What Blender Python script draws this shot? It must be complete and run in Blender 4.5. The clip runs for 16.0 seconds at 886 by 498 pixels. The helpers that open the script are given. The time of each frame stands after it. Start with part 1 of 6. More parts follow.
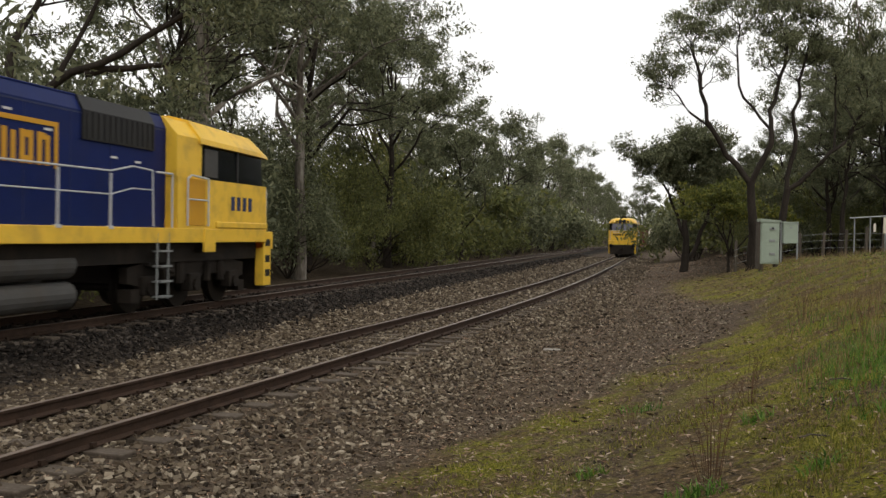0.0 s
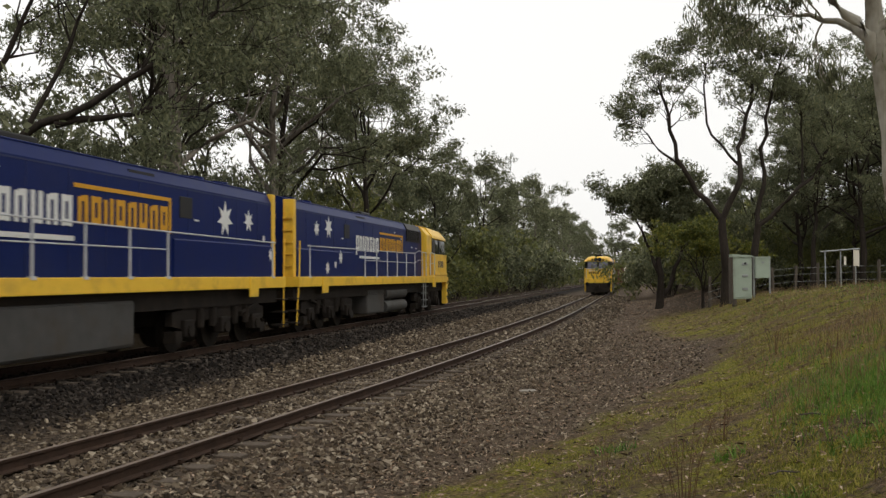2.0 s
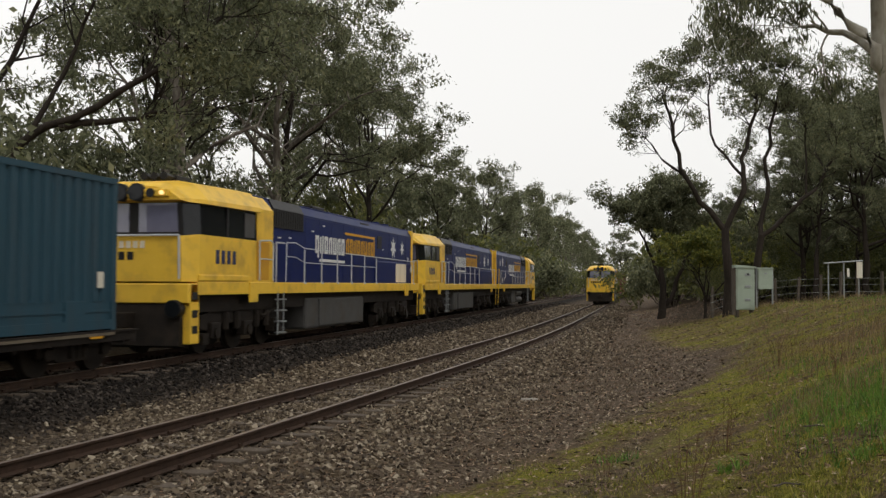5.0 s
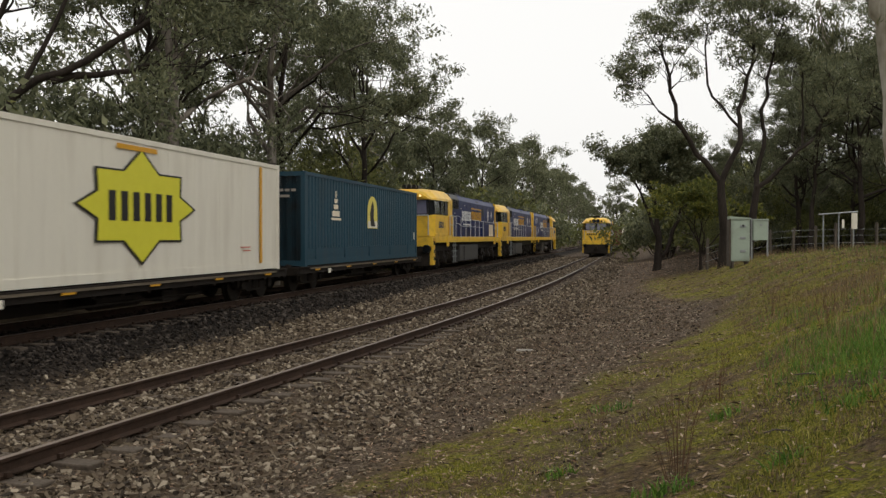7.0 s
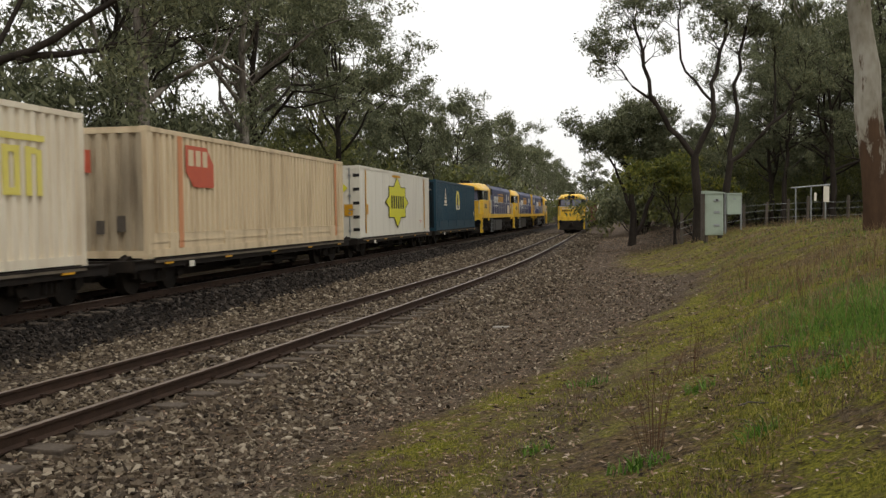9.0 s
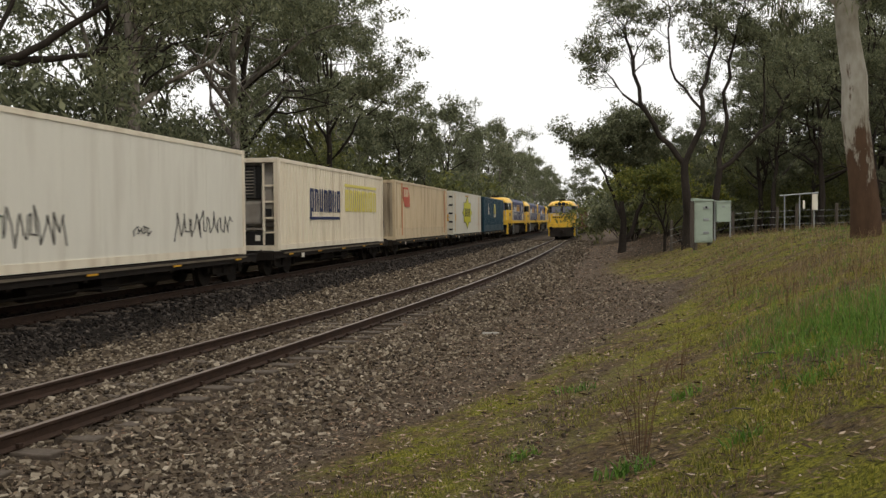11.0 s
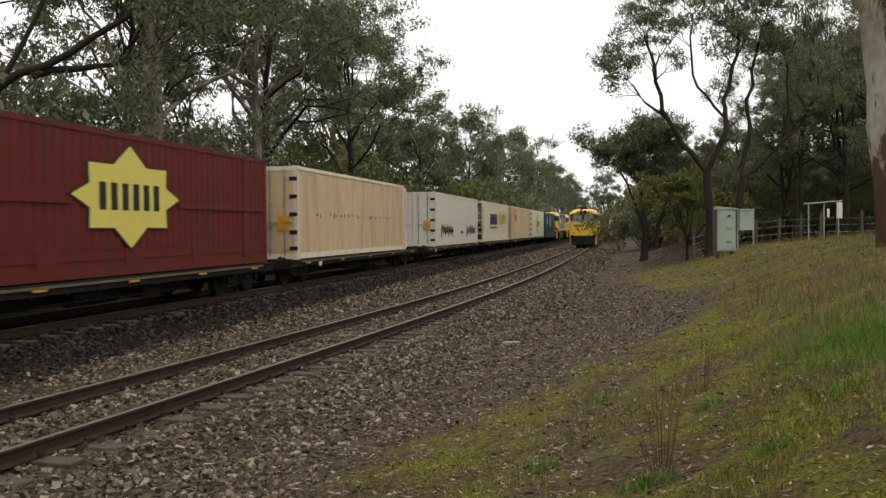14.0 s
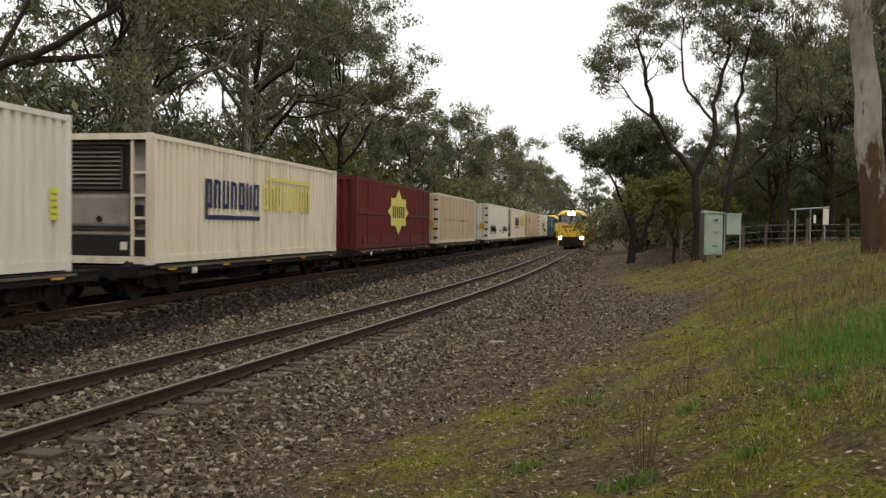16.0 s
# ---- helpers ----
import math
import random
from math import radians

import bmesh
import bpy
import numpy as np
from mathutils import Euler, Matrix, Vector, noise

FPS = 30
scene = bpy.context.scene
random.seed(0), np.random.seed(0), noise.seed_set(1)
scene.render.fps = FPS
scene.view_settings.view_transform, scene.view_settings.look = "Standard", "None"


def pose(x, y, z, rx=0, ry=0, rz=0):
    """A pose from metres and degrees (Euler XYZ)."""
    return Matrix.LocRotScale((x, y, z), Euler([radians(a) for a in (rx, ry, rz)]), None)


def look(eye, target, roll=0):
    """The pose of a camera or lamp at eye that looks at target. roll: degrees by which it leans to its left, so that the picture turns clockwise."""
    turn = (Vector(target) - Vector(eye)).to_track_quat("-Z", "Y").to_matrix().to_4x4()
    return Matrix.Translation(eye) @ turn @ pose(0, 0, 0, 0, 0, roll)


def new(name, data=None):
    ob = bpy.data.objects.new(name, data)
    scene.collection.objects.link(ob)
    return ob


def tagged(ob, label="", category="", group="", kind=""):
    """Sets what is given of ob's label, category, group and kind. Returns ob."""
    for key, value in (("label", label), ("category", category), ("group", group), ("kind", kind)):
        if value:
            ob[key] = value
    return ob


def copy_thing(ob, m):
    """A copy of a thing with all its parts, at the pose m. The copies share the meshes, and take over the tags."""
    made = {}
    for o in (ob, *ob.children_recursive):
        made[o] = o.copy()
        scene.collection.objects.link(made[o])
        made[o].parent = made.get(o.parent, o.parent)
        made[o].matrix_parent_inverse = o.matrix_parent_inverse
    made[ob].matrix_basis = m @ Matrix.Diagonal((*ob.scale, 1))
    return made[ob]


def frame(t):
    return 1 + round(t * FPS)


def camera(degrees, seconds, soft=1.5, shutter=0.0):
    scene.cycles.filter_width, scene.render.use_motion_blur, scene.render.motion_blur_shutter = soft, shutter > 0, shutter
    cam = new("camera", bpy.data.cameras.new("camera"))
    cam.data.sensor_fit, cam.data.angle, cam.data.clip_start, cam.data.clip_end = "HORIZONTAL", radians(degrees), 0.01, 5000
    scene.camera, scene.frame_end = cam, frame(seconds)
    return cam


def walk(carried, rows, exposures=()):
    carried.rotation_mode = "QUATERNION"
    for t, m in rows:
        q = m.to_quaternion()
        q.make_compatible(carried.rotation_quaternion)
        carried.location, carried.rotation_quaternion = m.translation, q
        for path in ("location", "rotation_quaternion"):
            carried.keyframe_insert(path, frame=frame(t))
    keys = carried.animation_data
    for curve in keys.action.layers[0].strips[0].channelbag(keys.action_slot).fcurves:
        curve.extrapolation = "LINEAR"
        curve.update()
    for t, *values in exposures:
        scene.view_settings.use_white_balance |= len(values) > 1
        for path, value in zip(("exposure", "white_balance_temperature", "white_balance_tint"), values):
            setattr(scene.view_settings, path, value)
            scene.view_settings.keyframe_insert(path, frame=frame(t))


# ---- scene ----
cam = camera(50.4, 16.0, soft=1.4, shutter=0.25)
PATH = [
    (0.0, pose(-0.076, 0.008, 1.945, 89.147, -0.927, 1.506)),
    (0.5, pose(-0.043, 0.037, 1.956, 88.666, 0.465, 0.830)),
    (1.0, pose(-0.028, -0.000, 1.965, 90.426, -0.578, -0.135)),
    (1.5, pose(-0.014, -0.036, 1.967, 91.372, -0.085, -0.146)),
    (2.0, pose(0.005, -0.005, 1.969, 91.692, 0.381, 0.120)),
    (2.5, pose(0.015, -0.011, 1.973, 92.342, 0.001, -0.011)),
    (3.0, pose(0.003, 0.017, 1.965, 92.730, -0.261, 0.112)),
    (3.5, pose(0.009, 0.033, 1.964, 92.722, -0.170, 0.546)),
    (6.0, pose(-0.017, 0.029, 1.956, 90.733, -0.385, -0.020)),
    (6.5, pose(-0.006, 0.031, 1.950, 89.761, -0.500, 0.006)),
    (7.0, pose(-0.000, 0.000, 1.950, 89.300, -0.000, -0.000)),
    (7.5, pose(-0.003, 0.031, 1.946, 88.690, 0.056, -0.383)),
    (8.0, pose(0.007, 0.048, 1.943, 88.189, 0.237, -0.674)),
    (8.5, pose(0.017, 0.030, 1.952, 87.941, 0.381, -1.313)),
    (9.0, pose(0.023, 0.068, 1.943, 87.950, 0.718, -1.468)),
    (11.5, pose(0.053, 0.023, 1.943, 88.508, 0.461, -2.269)),
    (12.0, pose(0.069, 0.023, 1.947, 88.645, 0.530, -2.497)),
    (12.5, pose(0.069, 0.029, 1.950, 88.465, 0.403, -2.181)),
    (13.0, pose(0.059, 0.038, 1.954, 88.780, 0.221, -1.674)),
    (13.5, pose(0.061, 0.054, 1.947, 88.888, 0.368, -1.208)),
    (14.0, pose(0.046, 0.065, 1.953, 88.833, 0.474, -0.746)),
    (14.5, pose(0.029, 0.047, 1.950, 89.140, -0.175, -0.683)),
    (15.0, pose(0.051, 0.055, 1.951, 89.303, -0.524, -0.615)),
    (15.5, pose(0.051, 0.049, 1.952, 88.897, -0.791, -0.696)),
    (16.0, pose(0.056, 0.059, 1.951, 88.741, -0.676, -1.453)),
]
walk(cam, PATH, exposures=((0, 0.12), (1.5, 0.08), (3.5, -0.08), (7, 0.0), (9, 0.10), (12.5, 0.14), (16, 0.14)))

# world: bright overcast sky, soft weak sun high behind the cloud
world = bpy.data.worlds.new("overcast_sky")
scene.world = world
world.use_nodes = True
wn, wl = world.node_tree.nodes, world.node_tree.links
sky = wn.new("ShaderNodeTexSky")
sky.sky_type, sky.sun_disc = "NISHITA", False
sky.sun_elevation, sky.sun_rotation = radians(52), radians(-60)
sky.air_density, sky.dust_density = 1.0, 6.0
grey = wn.new("ShaderNodeHueSaturation")
grey.inputs["Saturation"].default_value = 0.12
grey.inputs["Value"].default_value = 0.10
cloud = wn.new("ShaderNodeMix")
cloud.data_type = "RGBA"
cloud.inputs["Factor"].default_value = 0.80
cloud.inputs["B"].default_value = (1.0, 0.99, 0.965, 1)
wl.new(sky.outputs[0], grey.inputs["Color"])
wl.new(grey.outputs[0], cloud.inputs["A"])
wl.new(cloud.outputs["Result"], wn["Background"].inputs["Color"])
wn["Background"].inputs["Strength"].default_value = 1.13
sun = new("sun", bpy.data.lights.new("sun", "SUN"))
sun.data.energy, sun.data.angle, sun.data.color = 0.55, radians(25), (1.0, 0.96, 0.9)
sun.matrix_world = look((0, 0, 60), (-25, 45, 0))

# ---- materials ----
def material(name, colors, rough=0.6, metal=0.0, scale=4.0, fine=60.0, bump=0.15, spread=0.5, island=0.0, dirt=None, dirt_amount=0.0, dirt_scale=1.5, rough_var=0.1, coat=0.0, streak=1.0, spec=None):
    """Node material: two or three colours mixed by coarse and fine noise, with dirt, bump and uneven gloss."""
    m = bpy.data.materials.new(name)
    m.use_nodes = True
    n, l = m.node_tree.nodes, m.node_tree.links
    bsdf = n["Principled BSDF"]
    co = n.new("ShaderNodeTexCoord")
    mp = n.new("ShaderNodeMapping")
    mp.inputs["Scale"].default_value = (1, 1, streak)
    l.new(co.outputs["Object"], mp.inputs["Vector"])

    def noise_at(s, detail=4.0):
        t = n.new("ShaderNodeTexNoise")
        t.inputs["Scale"].default_value, t.inputs["Detail"].default_value = s, detail
        l.new(mp.outputs[0], t.inputs["Vector"])
        return t.outputs["Fac"]

    def math_node(op, a, b):
        t = n.new("ShaderNodeMath")
        t.operation = op
        for i, v in enumerate((a, b)):
            if isinstance(v, (int, float)):
                t.inputs[i].default_value = v
            else:
                l.new(v, t.inputs[i])
        return t.outputs[0]

    coarse, small = noise_at(scale), noise_at(fine, 6.0)
    mix = math_node("ADD", math_node("MULTIPLY", coarse, 0.55), math_node("MULTIPLY", small, 0.45))
    if island:
        geo = n.new("ShaderNodeNewGeometry")
        mix = math_node("ADD", math_node("MULTIPLY", mix, 1 - island), math_node("MULTIPLY", geo.outputs["Random Per Island"], island))
    ramp = n.new("ShaderNodeValToRGB")
    lo, hi = (0.5 - spread / 2, 0.5 + spread / 2) if not island else (0.5 - max(spread, island) / 2, 0.5 + max(spread, island) / 2)
    els = ramp.color_ramp.elements
    for i, c in enumerate(colors):
        p = lo + (hi - lo) * i / max(1, len(colors) - 1)
        e = els[i] if i < 2 else els.new(p)
        e.position, e.color = p, (*c, 1)
    for i, c in enumerate(colors):
        els[i].position, els[i].color = lo + (hi - lo) * i / max(1, len(colors) - 1), (*c, 1)
    l.new(mix, ramp.inputs["Fac"])
    out = ramp.outputs["Color"]
    if dirt:
        d = n.new("ShaderNodeMapRange")
        d.inputs["From Min"].default_value, d.inputs["From Max"].default_value = 0.48, 0.75
        d.inputs["To Max"].default_value = dirt_amount
        l.new(noise_at(dirt_scale, 8.0), d.inputs["Value"])
        mx = n.new("ShaderNodeMix")
        mx.data_type = "RGBA"
        mx.inputs["B"].default_value = (*dirt, 1)
        l.new(d.outputs[0], mx.inputs["Factor"])
        l.new(out, mx.inputs["A"])
        out = mx.outputs["Result"]
    l.new(out, bsdf.inputs["Base Color"])
    l.new(math_node("ADD", rough - rough_var / 2, math_node("MULTIPLY", coarse, rough_var)), bsdf.inputs["Roughness"])
    bsdf.inputs["Metallic"].default_value = metal
    bsdf.inputs["Coat Weight"].default_value = coat
    bsdf.inputs["Specular IOR Level"].default_value = spec if spec is not None else 0.5 if rough < 0.3 else (0.28 if rough < 0.6 else 0.15)
    if bump:
        b = n.new("ShaderNodeBump")
        b.inputs["Strength"].default_value, b.inputs["Distance"].default_value = bump, 0.02
        l.new(mix, b.inputs["Height"])
        l.new(b.outputs[0], bsdf.inputs["Normal"])
    return m


def leaf_material(name, dark, mid, light, glow=0.40):
    """Two-sided leaves: colour differs from leaf to leaf and in clumps, some light passes through."""
    m = material(name, (dark, mid, light), rough=0.55, scale=0.35, fine=2.0, bump=0, island=0.45)
    n, l = m.node_tree.nodes, m.node_tree.links
    bsdf, out = n["Principled BSDF"], n["Material Output"]
    tr = n.new("ShaderNodeBsdfTranslucent")
    src = bsdf.inputs["Base Color"].links[0].from_socket
    l.new(src, tr.inputs["Color"])
    mx = n.new("ShaderNodeMixShader")
    mx.inputs[0].default_value = glow
    l.new(bsdf.outputs[0], mx.inputs[1])
    l.new(tr.outputs[0], mx.inputs[2])
    l.new(mx.outputs[0], out.inputs["Surface"])
    return m


def peeling(m, brown, dark, top, band):
    """Old brown bark that still clings to the foot of a smooth trunk, in ragged strips."""
    n, l = m.node_tree.nodes, m.node_tree.links
    bsdf = n["Principled BSDF"]
    src = bsdf.inputs["Base Color"].links[0].from_socket
    co, sep, mp, t = n.new("ShaderNodeTexCoord"), n.new("ShaderNodeSeparateXYZ"), n.new("ShaderNodeMapping"), n.new("ShaderNodeTexNoise")
    mp.inputs["Scale"].default_value = (1, 1, 0.3)
    t.inputs["Scale"].default_value, t.inputs["Detail"].default_value, t.inputs["Roughness"].default_value = 3.2, 8, 0.7
    l.new(co.outputs["Object"], sep.inputs[0])
    l.new(co.outputs["Object"], mp.inputs["Vector"])
    l.new(mp.outputs[0], t.inputs["Vector"])
    rise = n.new("ShaderNodeMath")
    rise.operation = "MULTIPLY_ADD"
    rise.inputs[1].default_value, rise.inputs[2].default_value = -1.0 / band, top / band
    l.new(sep.outputs["Z"], rise.inputs[0])
    total = n.new("ShaderNodeMath")
    total.operation = "ADD"
    l.new(rise.outputs[0], total.inputs[0])
    l.new(t.outputs["Fac"], total.inputs[1])
    edge = n.new("ShaderNodeMapRange")
    edge.inputs["From Min"].default_value, edge.inputs["From Max"].default_value = 0.50, 0.56
    l.new(total.outputs[0], edge.inputs["Value"])
    tint = n.new("ShaderNodeMix")
    tint.data_type = "RGBA"
    tint.inputs["A"].default_value, tint.inputs["B"].default_value = (*dark, 1), (*brown, 1)
    l.new(t.outputs["Fac"], tint.inputs["Factor"])
    mx = n.new("ShaderNodeMix")
    mx.data_type = "RGBA"
    l.new(edge.outputs[0], mx.inputs["Factor"])
    l.new(src, mx.inputs["A"])
    l.new(tint.outputs["Result"], mx.inputs["B"])
    l.new(mx.outputs["Result"], bsdf.inputs["Base Color"])


def glowing(name, color, strength):
    m = bpy.data.materials.new(name)
    m.use_nodes = True
    p = m.node_tree.nodes["Principled BSDF"]
    p.inputs["Base Color"].default_value = (*color, 1)
    p.inputs["Emission Color"].default_value = (*color, 1)
    p.inputs["Emission Strength"].default_value = strength
    return m


GRIME = (0.06, 0.045, 0.03)
M = dict(
    blue=material("blue_paint", ((0.0045, 0.012, 0.078), (0.007, 0.018, 0.105)), 0.40, dirt=(0.03, 0.03, 0.045), dirt_amount=0.2, bump=0.02, spec=0.10),
    yellow=material("yellow_paint", ((0.76, 0.465, 0.04), (0.86, 0.545, 0.06)), 0.42, dirt=(0.30, 0.17, 0.05), dirt_amount=0.5, dirt_scale=2.5, bump=0.04),
    orange=material("amber_paint", ((0.55, 0.27, 0.012), (0.62, 0.32, 0.02)), 0.5, bump=0.02),
    white=material("white_paint", ((0.62, 0.62, 0.60), (0.72, 0.72, 0.70)), 0.5, bump=0.02),
    black=material("black_paint", ((0.008, 0.008, 0.009), (0.02, 0.018, 0.016)), 0.5, bump=0.1),
    under=material("grimy_running_gear", ((0.006, 0.005, 0.0045), (0.018, 0.014, 0.011), (0.036, 0.027, 0.019)), 0.75, scale=3, bump=0.4),
    tank=material("grey_tank", ((0.05, 0.05, 0.048), (0.09, 0.085, 0.08)), 0.6, dirt=GRIME, dirt_amount=0.7),
    steel=material("worn_steel", ((0.25, 0.24, 0.23), (0.40, 0.38, 0.36)), 0.35, 0.9, bump=0.05),
    rail_pipe=material("handrail_grey", ((0.42, 0.43, 0.44), (0.55, 0.56, 0.57)), 0.45, bump=0.02),
    rail=material("rusty_rail", ((0.022, 0.014, 0.010), (0.050, 0.031, 0.022), (0.085, 0.050, 0.034)), 0.7, 0.2, scale=5, bump=0.3),
    railtop=material("worn_rail_head", ((0.16, 0.12, 0.095), (0.24, 0.19, 0.16)), 0.42, 0.5, scale=2, fine=30, bump=0.08),
    sleeper=material("weathered_timber_sleeper", ((0.040, 0.031, 0.023), (0.095, 0.075, 0.057), (0.17, 0.14, 0.11)), 0.85, scale=3, fine=25, bump=0.6),
    glass=material("dark_cab_glass", ((0.006, 0.007, 0.008), (0.012, 0.013, 0.015)), 0.10, bump=0, spec=0.3),
    blue_box=material("teal_blue_container_paint", ((0.012, 0.045, 0.068), (0.018, 0.060, 0.086)), 0.55, dirt=(0.05, 0.05, 0.05), dirt_amount=0.35, dirt_scale=2.2, streak=0.22, bump=0.05),
    white_box=material("off_white_container_paint", ((0.66, 0.62, 0.52), (0.74, 0.70, 0.59)), 0.5, dirt=(0.40, 0.34, 0.25), dirt_amount=0.35, dirt_scale=2.6, streak=0.12, bump=0.03),
    cream_box=material("cream_container_paint", ((0.58, 0.45, 0.28), (0.69, 0.56, 0.37)), 0.55, dirt=(0.30, 0.2, 0.11), dirt_amount=0.75, dirt_scale=2.6, streak=0.12, bump=0.04),
    cream_pale=material("pale_cream_container_paint", ((0.70, 0.61, 0.46), (0.78, 0.70, 0.55)), 0.55, dirt=(0.42, 0.31, 0.19), dirt_amount=0.6, dirt_scale=2.6, streak=0.12, bump=0.04),
    buff_box=material("buff_stained_container_paint", ((0.52, 0.37, 0.21), (0.64, 0.49, 0.30)), 0.55, dirt=(0.36, 0.22, 0.11), dirt_amount=0.75, dirt_scale=1.6, streak=0.2, bump=0.04),
    red_box=material("maroon_container_paint", ((0.105, 0.017, 0.013), (0.145, 0.025, 0.019)), 0.6, dirt=(0.06, 0.03, 0.025), dirt_amount=0.7, dirt_scale=2.6, streak=0.14, bump=0.05),
    star_yellow=material("bright_yellow_paint", ((0.60, 0.56, 0.03), (0.68, 0.64, 0.05)), 0.5, bump=0.02),
    pale_yellow=material("faded_yellow_paint", ((0.66, 0.56, 0.10), (0.74, 0.64, 0.16)), 0.5, bump=0.02),
    navy=material("navy_lettering_paint", ((0.012, 0.02, 0.075), (0.02, 0.03, 0.09)), 0.5, bump=0.02),
    red_mark=material("faded_red_paint", ((0.45, 0.08, 0.045), (0.55, 0.12, 0.06)), 0.55, bump=0.02),
    rust_orange=material("rust_orange_stripe", ((0.52, 0.22, 0.10), (0.60, 0.28, 0.14)), 0.6, bump=0.02),
    cabinet=material("pale_green_cabinet_paint", ((0.30, 0.36, 0.29), (0.37, 0.43, 0.35)), 0.5, dirt=(0.12, 0.12, 0.09), dirt_amount=0.45, bump=0.05),
    # darker, blotched versions of the teal and cream paints, for end walls
    end_blue=material("darker_teal_end_wall", ((0.008, 0.018, 0.024), (0.014, 0.032, 0.042)), 0.7, dirt=(0.012, 0.009, 0.007), dirt_amount=0.95, dirt_scale=1.2, bump=0.06),
    end_cream=material("dark_blotched_cream_end_wall", ((0.40, 0.32, 0.22), (0.50, 0.41, 0.28)), 0.65, dirt=(0.06, 0.042, 0.028), dirt_amount=0.95, dirt_scale=0.9, streak=0.25, bump=0.05),
    unit=material("dusty_grey_unit_paint", ((0.24, 0.215, 0.185), (0.33, 0.30, 0.26)), 0.6, dirt=(0.14, 0.10, 0.07), dirt_amount=0.6, bump=0.05),
    galv=material("galvanised_steel", ((0.25, 0.26, 0.26), (0.36, 0.37, 0.37)), 0.55, 0.6, bump=0.08),
    dust=material("dusty_steel_edge", ((0.07, 0.055, 0.04), (0.20, 0.165, 0.12)), 0.8, scale=1.5, fine=20),
    galv_stone=material("pale_flat_stone", ((0.22, 0.20, 0.17), (0.34, 0.31, 0.27)), 0.85, scale=6, bump=0.3),
    timber=material("weathered_post_timber", ((0.06, 0.05, 0.04), (0.13, 0.11, 0.09)), 0.9, scale=6, fine=40, bump=0.5),
    rock=material("ballast_stone", ((0.026, 0.019, 0.013), (0.068, 0.050, 0.034), (0.100, 0.074, 0.049), (0.150, 0.116, 0.078), (0.34, 0.285, 0.21)), 0.75, scale=10, fine=60, bump=0.4, island=0.75),
    # ballast with the shade under the train put into its colour
    dark_rock=material("shaded_dark_ballast", ((0.008, 0.006, 0.005), (0.019, 0.015, 0.012), (0.036, 0.028, 0.022), (0.08, 0.066, 0.055)), 0.8, scale=10, fine=60, bump=0.4, island=0.75),
    litter=material("dead_gum_leaves", ((0.10, 0.055, 0.03), (0.24, 0.15, 0.09), (0.42, 0.33, 0.24)), 0.7, island=0.8, bump=0.0),
    bark_bits=material("dark_bark_bits", ((0.012, 0.008, 0.005), (0.06, 0.040, 0.025), (0.20, 0.135, 0.08)), 0.85, island=0.8, bump=0.0),
    bark_dark=material("dark_rough_bark", ((0.012, 0.009, 0.007), (0.032, 0.025, 0.020), (0.058, 0.047, 0.038)), 0.9, scale=3, fine=25, bump=0.8, streak=0.25),
    bark_pale=material("pale_smooth_gum_bark", ((0.055, 0.042, 0.032), (0.16, 0.135, 0.11), (0.34, 0.31, 0.265)), 0.75, scale=1.2, fine=9, bump=0.3, streak=0.25, spread=0.35),
    leaf=leaf_material("gum_leaves", (0.060, 0.068, 0.036), (0.140, 0.150, 0.082), (0.27, 0.275, 0.155)),
    leaf_shrub=leaf_material("wattle_leaves", (0.065, 0.075, 0.026), (0.135, 0.145, 0.048), (0.24, 0.235, 0.07)),
    leaf_wattle=leaf_material("yellowish_wattle_leaves", (0.065, 0.080, 0.02), (0.13, 0.145, 0.032), (0.30, 0.28, 0.05)),
    bark_gum=material("peeling_gum_bark", ((0.16, 0.125, 0.09), (0.30, 0.27, 0.215), (0.40, 0.37, 0.31), (0.46, 0.43, 0.37)), 0.85, scale=1.4, fine=9, bump=0.35, streak=0.45, spread=0.4),
    grass=leaf_material("grass_blades", (0.055, 0.065, 0.012), (0.20, 0.20, 0.024), (0.42, 0.37, 0.09), 0.3),
    lush=leaf_material("lush_grass_blades", (0.035, 0.085, 0.012), (0.10, 0.20, 0.024), (0.19, 0.30, 0.055), 0.3),
    dry=leaf_material("dry_grass_stalks", (0.08, 0.052, 0.022), (0.19, 0.125, 0.058), (0.36, 0.26, 0.13), 0.2),
    # sky reflection painted into the glass as a lavender base colour
    windscreen=material("windscreen_sky_tint", ((0.14, 0.14, 0.20), (0.19, 0.19, 0.27)), 0.05, bump=0, coat=1.0),
    headlight=glowing("headlight_glow", (1.0, 0.93, 0.75), 60),
    marker=glowing("marker_glow", (1.0, 0.7, 0.3), 1.2),
    twig=material("reddish_dead_stems", ((0.07, 0.038, 0.022), (0.16, 0.09, 0.05)), 0.8, bump=0),
)


peeling(M["bark_gum"], (0.15, 0.088, 0.052), (0.012, 0.007, 0.005), 2.2, 8.0)


# ---- building helpers ----
def thing(name, label, category, group="", kind=""):
    ob = new(name)
    ob.empty_display_size = 0.2
    return tagged(ob, label, category, group, kind)


def part(name, bm, mat, parent=None, label="", smooth=False):
    me = bpy.data.meshes.new(name)
    if smooth:
        for f in bm.faces:
            f.smooth = True
    bm.to_mesh(me)
    bm.free()
    me.materials.append(mat)
    ob = new(name, me)
    ob.parent = parent
    if label:
        ob["label"] = label
    return ob


def mesh_part(name, verts, faces, mat, parent=None, label="", smooth=False):
    me = bpy.data.meshes.new(name)
    me.from_pydata(verts, [], faces)
    me.materials.append(mat)
    if smooth:
        me.polygons.foreach_set("use_smooth", [True] * len(me.polygons))
    me.update()
    ob = new(name, me)
    ob.parent = parent
    if label:
        ob["label"] = label
    return ob


